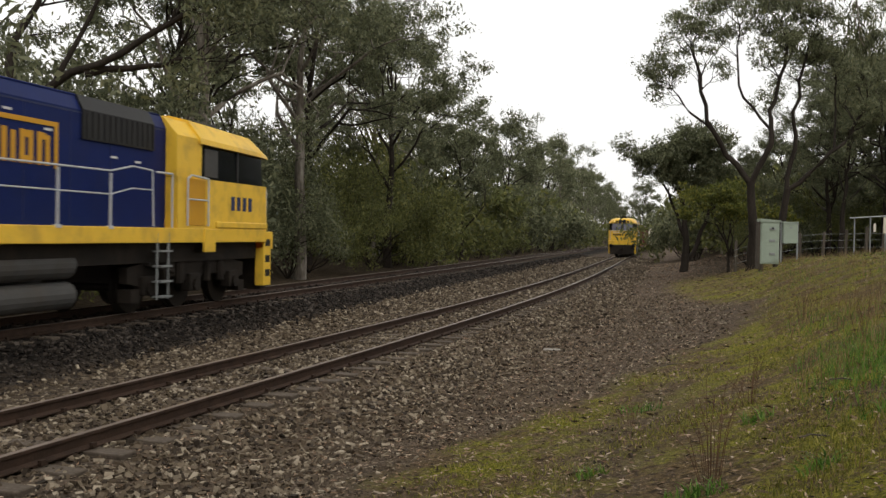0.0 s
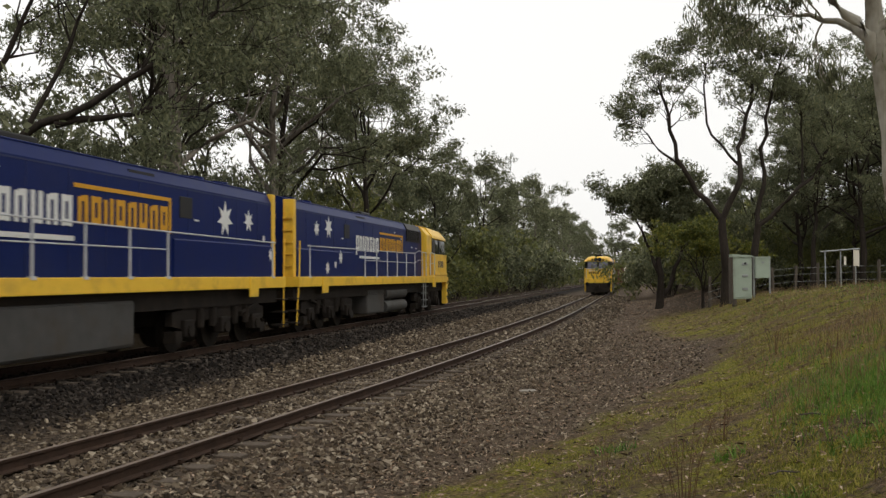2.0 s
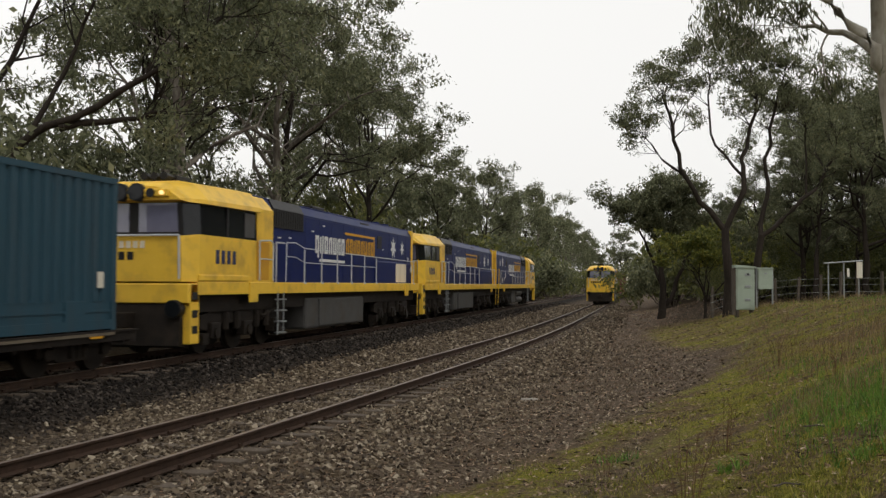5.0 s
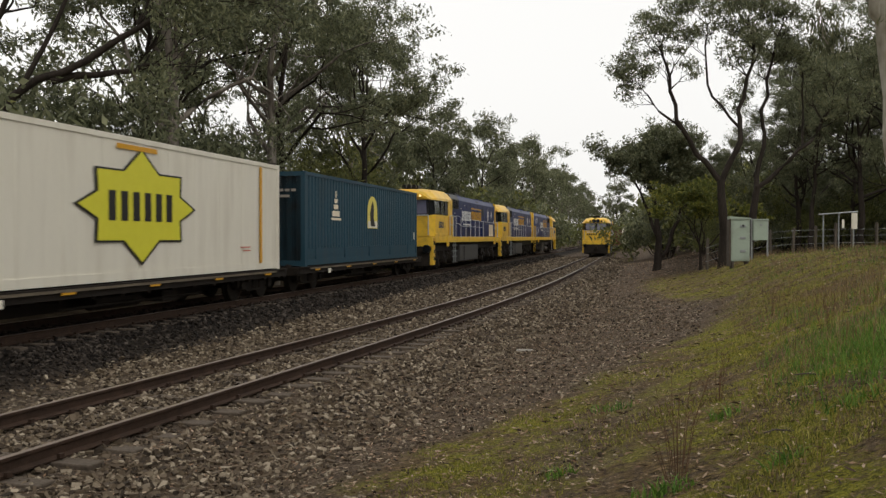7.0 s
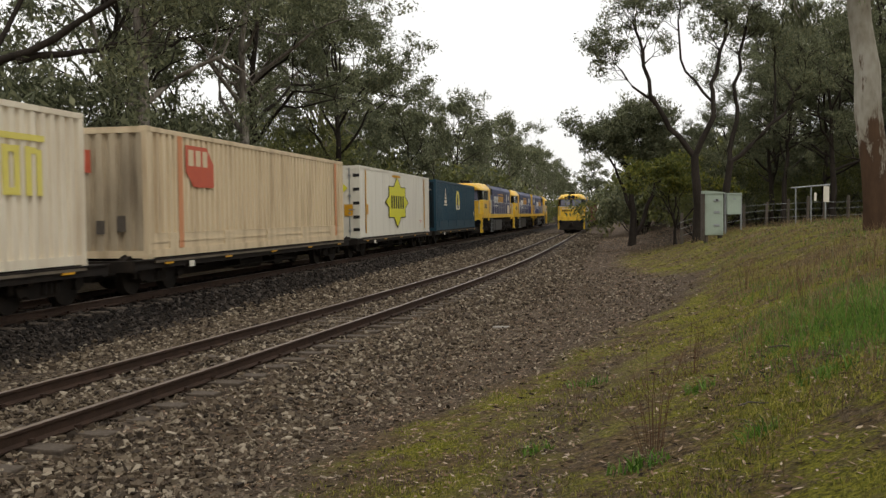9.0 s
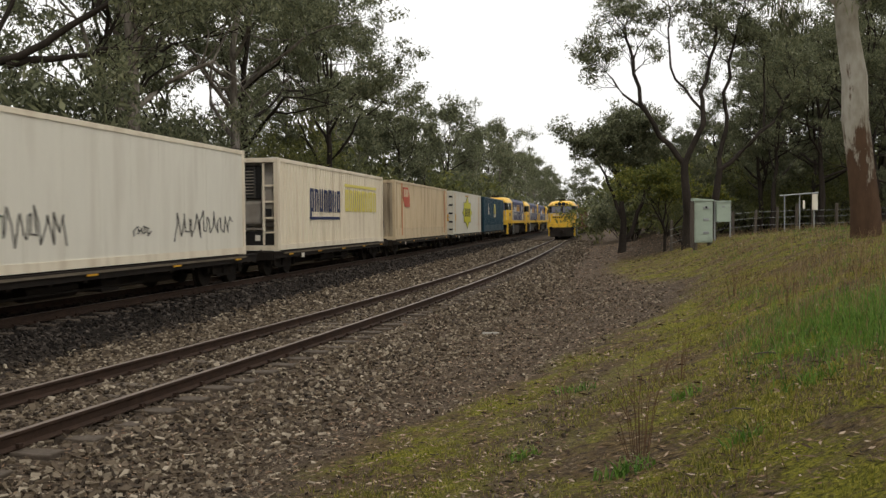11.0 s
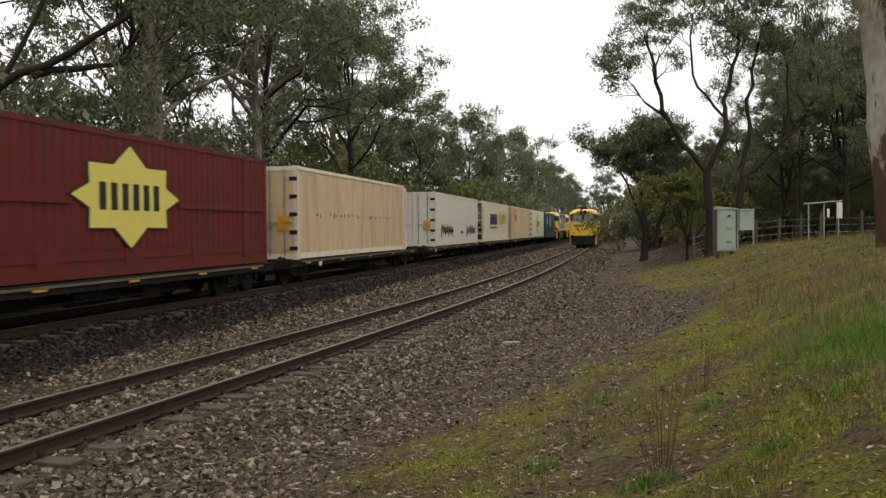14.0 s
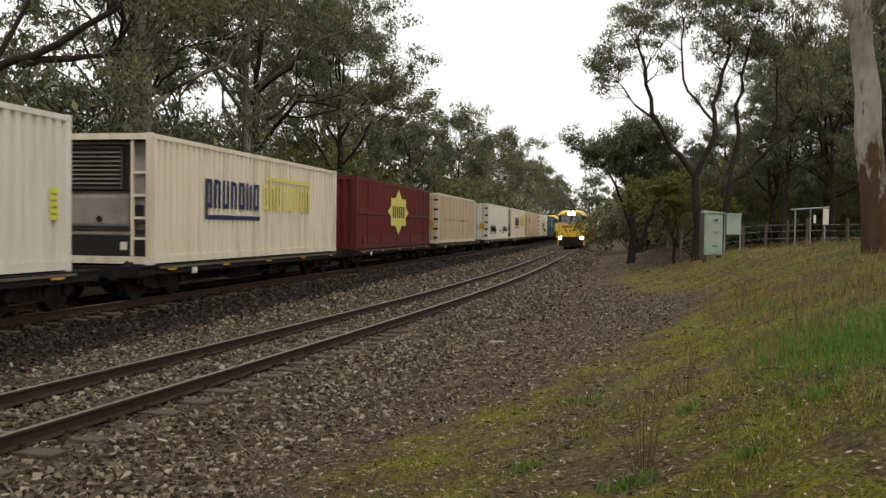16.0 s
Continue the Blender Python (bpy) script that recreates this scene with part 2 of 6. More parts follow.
def share(name, src, parent, m):
    ob = new(name, src.data)
    ob.parent = parent
    ob.matrix_basis = m
    return ob


def box(bm, x0, x1, y0, y1, z0, z1, bevel=0.0):
    r = bmesh.ops.create_cube(bm, size=1.0, matrix=Matrix.Translation(((x0 + x1) / 2, (y0 + y1) / 2, (z0 + z1) / 2)) @ Matrix.Diagonal((abs(x1 - x0), abs(y1 - y0), abs(z1 - z0), 1)))
    if bevel:
        edges = list({e for v in r["verts"] for e in v.link_edges})
        bmesh.ops.bevel(bm, geom=edges, offset=bevel, segments=2, profile=0.5, affect="EDGES")
    return bm


def boxes(*specs, bevel=0.0):
    bm = bmesh.new()
    for s in specs:
        box(bm, *s, bevel=bevel)
    return bm


def cyl(bm, a, b, r, seg=12, r2=None):
    a, b = Vector(a), Vector(b)
    d = b - a
    m = Matrix.Translation((a + b) / 2) @ d.to_track_quat("Z", "Y").to_matrix().to_4x4()
    bmesh.ops.create_cone(bm, cap_ends=True, segments=seg, radius1=r, radius2=r if r2 is None else r2, depth=d.length, matrix=m)
    return bm


def pipe(points, r, seg=6):
    bm = bmesh.new()
    for a, b in zip(points, points[1:]):
        cyl(bm, a, b, r, seg)
    return bm


def prism(outline, lo, hi, axis="y"):
    """A solid from an outline: (x, z) pushed along y, or (y, z) along x, or (x, y) along z."""
    bm = bmesh.new()

    def at(p, h):
        return {"y": (p[0], h, p[1]), "x": (h, p[0], p[1]), "z": (p[0], p[1], h)}[axis]
    a = [bm.verts.new(at(p, lo)) for p in outline]
    b = [bm.verts.new(at(p, hi)) for p in outline]
    bm.faces.new(a)
    bm.faces.new(b[::-1])
    for i in range(len(outline)):
        j = (i + 1) % len(outline)
        bm.faces.new((a[i], b[i], b[j], a[j]))
    bmesh.ops.recalc_face_normals(bm, faces=bm.faces)
    return bm


def join(bm, other):
    me = bpy.data.meshes.new("tmp")
    other.to_mesh(me)
    bm.from_mesh(me)
    other.free()
    bpy.data.meshes.remove(me)
    return bm


# ---- plan of the place ----
SLOPE = 0.2116                       # main line: straight, this many metres right for each metre ahead
TURN = math.degrees(math.atan(SLOPE))
DIR = Vector((math.sin(math.atan(SLOPE)), math.cos(math.atan(SLOPE)), 0))
SIDE = Vector((DIR.y, -DIR.x, 0))
MAIN0 = Vector((-7.0, 15.0, 0.30)) - SIDE * 1.25   # on the main line's centre, at rail level


def loop_x(y):
    """Centre of the loop track."""
    f = lambda q: 0.205 * q + 0.105 * (q - 10 * math.log(1 + math.exp((q - 28) / 10)))
    return -1.4 + f(y) - f(19.7) + 0.0003 * max(0.0, min(y, 330) - 105) ** 2


def loop_dir(y):
    d = Vector((loop_x(y + 0.5) - loop_x(y - 0.5), 1, 0))
    return d.normalized()


def main_x(y):
    return MAIN0.x + SLOPE * (y - MAIN0.y)


def on_main(s, z=0.0, turn=0.0):
    p = MAIN0 + DIR * s
    return pose(p.x, p.y, p.z + z, 0, 0, 90 - TURN + turn)


def curve(x, pts):
    """A smooth line through the given points."""
    if x <= pts[0][0]:
        return pts[0][1]
    slopes = [(b[1] - a[1]) / (b[0] - a[0]) for a, b in zip(pts, pts[1:])]
    tang = [slopes[0]] + [(a + b) / 2 if a * b > 0 else 0.0 for a, b in zip(slopes, slopes[1:])] + [slopes[-1]]
    for k, ((a, va), (b, vb)) in enumerate(zip(pts, pts[1:])):
        if x <= b:
            h = b - a
            f = (x - a) / h
            return va * (1 + 2 * f) * (1 - f) ** 2 + vb * f * f * (3 - 2 * f) + h * f * (1 - f) * (tang[k] * (1 - f) - tang[k + 1] * f)
    return pts[-1][1]


BANK = [(1.35, -0.22), (2.6, -0.36), (4.3, -0.20), (6.0, 0.08), (7.1, 0.40), (8.3, 0.92), (9.8, 1.45), (12.5, 1.66), (22, 1.9), (60, 2.2)]


def ground_z(x, y):
    c, s = loop_x(y), 0.965
    u = (x - c) * s
    w = (x - main_x(y)) * 0.978
    if u >= 1.35:
        far = min(1, max(0, (y - 26) / 25))
        z = curve(u, BANK) if u < 60 else 2.2
        z = z * (1 - 0.35 * far) if z > 0 else z
        z += 0.05 * noise.noise((x * 0.5, y * 0.5, 3)) * min(1, max(0, u - 3.0)) + 0.025 * noise.noise((x * 1.9, y * 1.9, 9)) * min(1, max(0, u - 2.0))
        return z
    if u > -1.35:
        return -0.185 - 0.035 * min(1, max(0, (abs(u) - 0.80) / 0.3))
    if w > 1.5:
        f = (-u - 1.35) / max(0.5, (-u - 1.35) + (w - 1.5))
        return -0.19 + f * 0.29 - 0.22 * math.sin(math.pi * f)
    if w > -1.5:
        return 0.115 - 0.035 * min(1, max(0, (abs(w) - 0.80) / 0.5))
    return curve(-w, [(1.5, 0.10), (2.8, -0.25), (5.0, -0.25), (9, 0.1), (40, 0.6)]) + 0.1 * noise.noise((x * 0.3, y * 0.3, 1)) * min(1, max(0, -w - 3))


def build_ground():
    ys = [-1500, -500, -260] + list(np.arange(-240, -16, 8)) + list(np.arange(-14, 4, 1.0)) + list(np.arange(4, 34, 0.35)) + list(np.arange(34, 80, 1.5)) + list(np.arange(80, 320, 8)) + [400, 600, 1000, 2000]
    # columns follow the loop track so that the track bed keeps clean edges
    us = [-1500, -500, -150, -80, -50, -35] + list(np.arange(-28, -12, 1.0)) + list(np.arange(-12, -2.0, 0.5)) + [-1.6, -1.35, -0.92, 0, 0.92, 1.35] + list(np.arange(1.7, 16, 0.35)) + [17, 19, 22, 26, 32, 40, 55, 80, 150, 500, 1500]
    verts, mask = [], []
    for y in ys:
        yy = max(-260, min(y, 330))
        for u in us:
            x = loop_x(yy) + u / 0.965
            verts.append((x, y, ground_z(x, yy)))
    w = len(us)
    faces = [(j * w + i, j * w + i + 1, (j + 1) * w + i + 1, (j + 1) * w + i) for j in range(len(ys) - 1) for i in range(w - 1)]
    g = mesh_part("ground", verts, faces, ground_material(), smooth=True)
    at = g.data.attributes.new("grassy", "FLOAT", "POINT")
    at.data.foreach_set("value", [grassy(v[0], v[1]) for v in verts])
    # ground under the trees, where canopy shade is painted in
    at = g.data.attributes.new("wood_shade", "FLOAT", "POINT")
    at.data.foreach_set("value", [max(min(1, max(0, (v[1] - 43) / 6)), 1.0 if (v[0] - main_x(v[1])) < -4.5 else 0.0) for v in verts])
    at = g.data.attributes.new("earthy", "FLOAT", "POINT")
    at.data.foreach_set("value", [min(1, max(0, ((v[0] - loop_x(max(-260, min(v[1], 330)))) * 0.965 - 2.3) / 1.0)) for v in verts])
    # strip along the main line where the train's shade is painted
    at = g.data.attributes.new("train_shade", "FLOAT", "POINT")
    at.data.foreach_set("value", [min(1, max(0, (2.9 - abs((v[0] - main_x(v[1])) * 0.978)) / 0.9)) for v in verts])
    return tagged(g, "damp gravel, dirt and patchy mossy grass beside the railway", "ground", kind="structure")


GRASS_EDGE = [(4, 3.7), (7.5, 3.7), (9, 3.55), (10, 3.8), (11.5, 4.2), (12.7, 4.8), (14.8, 5.3), (18, 6.6), (22, 6.9), (28, 5.8), (33, 4.8), (49, 4.5), (60, 6.0)]


def grassy(x, y):
    """0 on ballast and dirt, 1 on the grass bank."""
    if (x - main_x(y)) * 0.978 < -4:
        return 0.95
    u = (x - loop_x(y)) * 0.965
    edge = curve(y, GRASS_EDGE) + 0.5 * noise.noise((x * 0.5, y * 0.5, 5)) + 0.45 * noise.noise((x * 1.5, y * 1.5, 7))
    g = min(1, max(0, (u - edge) / 0.7))
    # a worn strip of bare earth along the bank
    worn = math.exp(-((u - 5.3 - 0.05 * y) / 0.5) ** 2) * min(1, max(0, (14 - y) / 3))
    return g * (1 - min(1, 0.85 * worn * (0.8 + 0.9 * noise.noise((x * 0.9, y * 0.9, 12)))))


def ground_material():
    m = bpy.data.materials.new("ground_gravel_and_grass")
    m.use_nodes = True
    n, l = m.node_tree.nodes, m.node_tree.links
    bsdf = n["Principled BSDF"]
    co = n.new("ShaderNodeTexCoord")

    def tex(s, d=6.0, rough=0.6):
        t = n.new("ShaderNodeTexNoise")
        t.inputs["Scale"].default_value, t.inputs["Detail"].default_value, t.inputs["Roughness"].default_value = s, d, rough
        l.new(co.outputs["Object"], t.inputs["Vector"])
        return t.outputs["Fac"]

    def ramp(fac, stops):
        r = n.new("ShaderNodeValToRGB")
        e = r.color_ramp.elements
        while len(e) < len(stops):
            e.new(0.5)
        for i, (p, c) in enumerate(stops):
            e[i].position, e[i].color = p, (*c, 1)
        l.new(fac, r.inputs["Fac"])
        return r.outputs["Color"]

    def mix(f, a, b):
        x = n.new("ShaderNodeMix")
        x.data_type = "RGBA"
        l.new(f, x.inputs["Factor"])
        l.new(a, x.inputs["A"])
        l.new(b, x.inputs["B"])
        return x.outputs["Result"]
    vor = n.new("ShaderNodeTexVoronoi")
    vor.inputs["Scale"].default_value = 14
    l.new(co.outputs["Object"], vor.inputs["Vector"])
    stone = ramp(vor.outputs["Color"], [(0.1, (0.036, 0.027, 0.020)), (0.45, (0.092, 0.069, 0.050)), (0.8, (0.16, 0.122, 0.088)), (0.97, (0.32, 0.27, 0.20))])
    earth = ramp(tex(4.0, 10.0, 0.75), [(0.36, (0.040, 0.028, 0.018)), (0.55, (0.118, 0.084, 0.055)), (0.70, (0.21, 0.155, 0.105))])
    gravel = mix(ramp(tex(0.8), [(0.42, (0, 0, 0)), (0.62, (0.7, 0.7, 0.7))]), stone, earth)
    chips = n.new("ShaderNodeTexVoronoi")
    chips.inputs["Scale"].default_value = 38
    l.new(co.outputs["Object"], chips.inputs["Vector"])
    grit = ramp(chips.outputs["Color"], [(0.15, (0.036, 0.026, 0.018)), (0.5, (0.105, 0.077, 0.054)), (0.8, (0.18, 0.135, 0.097)), (0.93, (0.30, 0.24, 0.17)), (1.0, (0.40, 0.34, 0.26))])
    bare = mix(ramp(tex(1.7), [(0.40, (0, 0, 0)), (0.60, (0.85, 0.85, 0.85))]), grit, earth)
    dirt = n.new("ShaderNodeAttribute")
    dirt.attribute_name = "earthy"
    gravel = mix(dirt.outputs["Fac"], gravel, bare)
    turf = ramp(tex(30.0, 8.0, 0.75), [(0.37, (0.042, 0.038, 0.007)), (0.5, (0.160, 0.155, 0.016)), (0.63, (0.33, 0.30, 0.035))])
    soil = mix(ramp(tex(5.0), [(0.45, (0, 0, 0)), (0.62, (0.6, 0.6, 0.6))]), ramp(tex(14.0, 8.0, 0.75), [(0.38, (0.028, 0.019, 0.010)), (0.52, (0.128, 0.086, 0.036)), (0.66, (0.29, 0.21, 0.095))]), grit)
    patch = ramp(tex(1.1, 10.0, 0.78), [(0.46, (0, 0, 0)), (0.56, (1, 1, 1))])
    bank = mix(patch, soil, turf)
    att = n.new("ShaderNodeAttribute")
    att.attribute_name = "grassy"
    # near-black colour stands in for shade beneath the passing train
    shade_mask = n.new("ShaderNodeAttribute")
    shade_mask.attribute_name = "train_shade"
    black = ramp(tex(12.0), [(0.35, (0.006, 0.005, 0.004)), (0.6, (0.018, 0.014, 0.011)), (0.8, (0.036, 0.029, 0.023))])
    # brown litter, its colour darkened to carry the shade under the trees
    wood = n.new("ShaderNodeAttribute")
    wood.attribute_name = "wood_shade"
    shaded_litter = ramp(tex(7.0, 8.0, 0.7), [(0.38, (0.020, 0.014, 0.008)), (0.55, (0.070, 0.049, 0.030)), (0.72, (0.17, 0.125, 0.078))])
    bank = mix(wood.outputs["Fac"], bank, shaded_litter)
    l.new(mix(shade_mask.outputs["Fac"], mix(att.outputs["Fac"], gravel, bank), black), bsdf.inputs["Base Color"])
    bsdf.inputs["Roughness"].default_value = 0.9
    bsdf.inputs["Specular IOR Level"].default_value = 0.12
    b = n.new("ShaderNodeBump")
    b.inputs["Strength"].default_value, b.inputs["Distance"].default_value = 1.0, 0.06
    l.new(tex(26.0, 8.0, 0.7), b.inputs["Height"])
    l.new(b.outputs[0], bsdf.inputs["Normal"])
    return m


# ---- tracks ----
PROFILE = [(-0.065, -0.16), (0.065, -0.16), (0.065, -0.147), (0.012, -0.125), (0.010, -0.045), (0.034, -0.033), (0.034, -0.004), (0.028, 0.0), (-0.028, 0.0), (-0.034, -0.004), (-0.034, -0.033), (-0.010, -0.045), (-0.012, -0.125), (-0.065, -0.147)]


def rail_mesh(name, centre, tangent, ys, off, parent):
    verts, faces, k = [], [], len(PROFILE)
    for y in ys:
        c, d = centre(y), tangent(y)
        sd = Vector((d.y, -d.x, 0))
        for px, pz in PROFILE:
            p = c + sd * (off + px)
            verts.append((p.x, p.y, p.z + pz))
    top = []
    for j in range(len(ys) - 1):
        for i in range(k):
            faces.append((j * k + i, j * k + (i + 1) % k, (j + 1) * k + (i + 1) % k, (j + 1) * k + i))
            top.append(1 if i in (6, 7, 8) else 0)
    ob = mesh_part(name, verts, faces, M["rail"], parent, "rusty steel rail with a worn head")
    ob.data.materials.append(M["railtop"])
    ob.data.polygons.foreach_set("material_index", top)
    return ob


def sleeper_bm():
    bm = bmesh.new()
    box(bm, -1.25, 1.25, -0.115, 0.115, -0.32, -0.172, bevel=0.014)
    return bm


def build_track(name, label, centre, tangent, ys, y_near):
    t = thing(name, label, "railway track", kind="structure")
    for off in (-0.752, 0.752):
        rail_mesh("rail", centre, tangent, ys, off, t)
    proto = None
    y = ys[0] if ys[0] > -6 else -6
    rnd = random.Random(4)
    rest = bmesh.new()
    while y < 130:
        c, d = centre(y), tangent(y)
        m = pose(c.x + rnd.uniform(-.02, .02), c.y, c.z + rnd.uniform(-.012, .008), 0, rnd.uniform(-.4, .4), math.degrees(math.atan2(-d.x, d.y)) + rnd.uniform(-1.2, 1.2))
        if y < y_near:
            if proto is None:
                proto = part("sleeper", sleeper_bm(), M["sleeper"], t, "grey weathered timber sleeper half buried in ballast")
                proto.matrix_basis = m
                plate = part("tie_plate", boxes((-0.83, -0.67, -0.09, 0.09, -0.178, -0.158), (0.67, 0.83, -0.09, 0.09, -0.178, -0.158), (-0.86, -0.82, -0.03, 0.03, -0.15, -0.11), (0.82, 0.86, -0.03, 0.03, -0.15, -0.11), (-0.68, -0.64, -0.03, 0.03, -0.15, -0.11), (0.64, 0.68, -0.03, 0.03, -0.15, -0.11)), M["rail"], proto)
            else:
                sl = share("sleeper", proto, t, m)
                share("tie_plate", plate, sl, Matrix())
        else:
            box(rest, c.x - 1.2, c.x + 1.2, c.y - 0.11, c.y + 0.11, c.z - 0.29, c.z - 0.155)
        y += 0.66
    r = part("far_sleepers", rest, M["sleeper"], t)
    r["kind"] = "stuff"
    return t


def loop_c(y):
    return Vector((loop_x(y), y, 0))


def main_c(y):
    return Vector((main_x(y), y, 0.30))


# ---- trees ----
def grow(seed, height, fork=0.35, limbs=3, spread=0.75, depth=4, lean=(0, 0), trunk_r=0.28, tip_leaves=160, clump=1.0, leaf=0.22, droop=0.5, wander=0.25, lift=0.35, flat=0.6, side_leaves=0.35, mains=None, first_len=None, thin=(0.16, 0.30), leader=0, sprays=6):
    """A tree's branches (tubes) and leaves (small quads) as vertex and face lists."""
    rnd = random.Random(seed)
    rng = np.random.default_rng(seed)
    bv, bf, clumps = [], [], []

    def tube(pts, radii):
        seg = 8 if radii[0] > 0.12 else (5 if radii[0] > 0.04 else 3)
        base = len(bv)
        for i, p in enumerate(pts):
            d = (pts[min(i + 1, len(pts) - 1)] - pts[max(i - 1, 0)]).normalized()
            a = d.orthogonal().normalized()
            b = d.cross(a)
            for k in range(seg):
                ang = 2 * math.pi * k / seg
                wob = 1 + (0.12 * math.sin(3 * ang + i) if radii[0] > 0.15 else 0)
                bv.append(tuple(p + (a * math.cos(ang) + b * math.sin(ang)) * radii[i] * wob))
        for i in range(len(pts) - 1):
            for k in range(seg):
                k2 = (k + 1) % seg
                bf.append((base + i * seg + k, base + i * seg + k2, base + (i + 1) * seg + k2, base + (i + 1) * seg + k))

    def limb(start, d, length, r, level):
        n = 5 if level < 2 else 4
        pts, dirs, p, dd = [start], [d], start.copy(), d.copy()
        for i in range(n):
            w = Vector((rnd.gauss(0, 1), rnd.gauss(0, 1), rnd.gauss(0, 0.6))) * wander
            dd = (dd + w * 0.6 + Vector((0, 0, lift * 0.25))).normalized()
            p = p + dd * (length / n)
            pts.append(p.copy())
            dirs.append(dd.copy())
        end_r = r * 0.55 if level < depth else 0.008
        tube(pts, [r + (end_r - r) * i / n for i in range(n + 1)])
        if level >= depth:
            clumps.append((pts[-1], 1.0))
            if rnd.random() < side_leaves:
                clumps.append((pts[-2], 0.7))
            return
        kids = rnd.choice((2, 3, 3)) if level < depth - 1 else rnd.choice((2, 3))
        for k in range(kids):
            i = n if k < 2 else rnd.choice(range(2, n + 1))
            az = rnd.uniform(0, 2 * math.pi)
            ang = radians(rnd.uniform(22, 55)) * spread * 1.25
            a = dirs[i].orthogonal().normalized()
            b = dirs[i].cross(a)
            nd = (dirs[i] * math.cos(ang) + (a * math.cos(az) + b * math.sin(az)) * math.sin(ang)).normalized()
            limb(pts[i], nd, length * rnd.uniform(0.55, 0.85), max(0.012, end_r * rnd.uniform(0.6, 0.95)), level + 1)

    if mains:
        # given main limbs: (start radius, end radius, points); side branches leave their outer half
        for r0, r1, path in mains:
            pts = [Vector(path[0])]
            for q in path[1:]:
                a = pts[-1]
                for k in (1, 2, 3):
                    p = a.lerp(Vector(q), k / 3)
                    if k < 3:
                        p += Vector((rnd.gauss(0, 0.06), rnd.gauss(0, 0.06), rnd.gauss(0, 0.04)))
                    pts.append(p)
            n = len(pts) - 1
            tube(pts, [r0 + (r1 - r0) * i / n for i in range(n + 1)])
            if first_len and r1 < 0.1:
                for i in range(max(1, int(n * 0.7)), n + 1):
                    d = (pts[i] - pts[i - 1]).normalized()
                    for k in range(2 if i < n else 4):
                        az = rnd.uniform(0, 6.28)
                        a = d.orthogonal().normalized()
                        e = d.cross(a)
                        nd = (d * 0.75 + (a * math.cos(az) + e * math.sin(az)) * 0.75).normalized()
                        limb(pts[i], nd, first_len * rnd.uniform(0.6, 1.1), max(0.02, (r0 + (r1 - r0) * i / n) * 0.5), 2)
    # trunk
    hf = height * fork
    top = Vector((lean[0] * hf, lean[1] * hf, hf))
    pts = [Vector((0, 0, -0.3))]
    for i in range(1, 7 if not mains else 1):
        f = i / 6
        pts.append(Vector((top.x * f + rnd.gauss(0, 0.03) * hf * 0.3, top.y * f + rnd.gauss(0, 0.03) * hf * 0.3, hf * f)))
    if not mains:
        tube(pts, [trunk_r * (1.35 if i == 0 else 1 - 0.3 * i / 6) for i in range(7)])
    total = height - hf
    first = total * 0.42
    az0 = rnd.uniform(0, 6.28)
    if leader:
        # a straight stem runs on above the fork and sends limbs out all the way up
        for i in range(1, 5):
            f = i / 4
            pts.append(top + Vector((lean[0] * 0.5 * f * total + rnd.gauss(0, 0.22), lean[1] * 0.5 * f * total + rnd.gauss(0, 0.22), total * 0.72 * f)))
        tube(pts[6:], [trunk_r * (0.70 - 0.14 * i) for i in range(5)])
        for k in range(leader):
            f = (k + rnd.uniform(0, 0.8)) / leader
            q = min(3, int(f * 4))
            p0 = pts[6 + q].lerp(pts[7 + q], f * 4 - q)
            az = az0 + 2.4 * k + rnd.uniform(-0.5, 0.5)
            ang = radians(rnd.uniform(38, 66) * (1 - 0.45 * f)) * spread
            d = Vector((math.cos(az) * math.sin(ang), math.sin(az) * math.sin(ang), math.cos(ang)))
            limb(p0, d, height * (0.24 - 0.10 * f) * rnd.uniform(0.75, 1.2), trunk_r * (0.42 - 0.2 * f), 2)
    for k in range(0 if mains or leader else limbs):
        az = az0 + 2 * math.pi * k / limbs + rnd.uniform(-0.4, 0.4)
        ang = radians(rnd.uniform(15, 45)) * spread * 1.2
        d = Vector((math.cos(az) * math.sin(ang), math.sin(az) * math.sin(ang), math.cos(ang)))
        limb(pts[-1] if k < 2 else pts[-2], d, first * rnd.uniform(0.8, 1.15), trunk_r * rnd.uniform(0.45, 0.62), 1)
    # leaves
    cs = []
    for c, s in clumps:
        nn = max(6, int(tip_leaves * s * rnd.uniform(0.5, 1.4)))
        rad = clump * s * rnd.uniform(0.7, 1.3)
        # leaves hang in small sprays, with gaps between them
        hub = rng.normal(0, 1, (sprays, 3))
        hub *= (rng.random((sprays, 1)) ** 0.4) / np.linalg.norm(hub, axis=1, keepdims=True)
        o = rng.normal(0, 0.20, (nn, 3)) * np.array([1, 1, 1.15])
        o[:, 2] -= 0.12 * rng.random(nn)
        o = (hub[rng.integers(0, sprays, nn)] + o) * np.array([rad, rad, rad * flat]) + np.array([c.x, c.y, c.z + 0.15 * rad])
        cs.append(o)
    o = np.concatenate(cs)
    nn = len(o)
    d = rng.normal(0, 1, (nn, 3))
    d[:, 2] -= droop * 1.5
    d /= np.linalg.norm(d, axis=1, keepdims=True)
    q = np.cross(d, rng.normal(0, 1, (nn, 3)))
    q /= np.linalg.norm(q, axis=1, keepdims=True)
    L = leaf * rng.uniform(0.6, 1.4, (nn, 1))
    W = L * rng.uniform(thin[0], thin[1], (nn, 1)) * 0.7
    v = np.stack([o - d * L / 2, o + q * W + d * L * 0.05, o + d * L / 2, o - q * W + d * L * 0.05], 1).reshape(-1, 3)
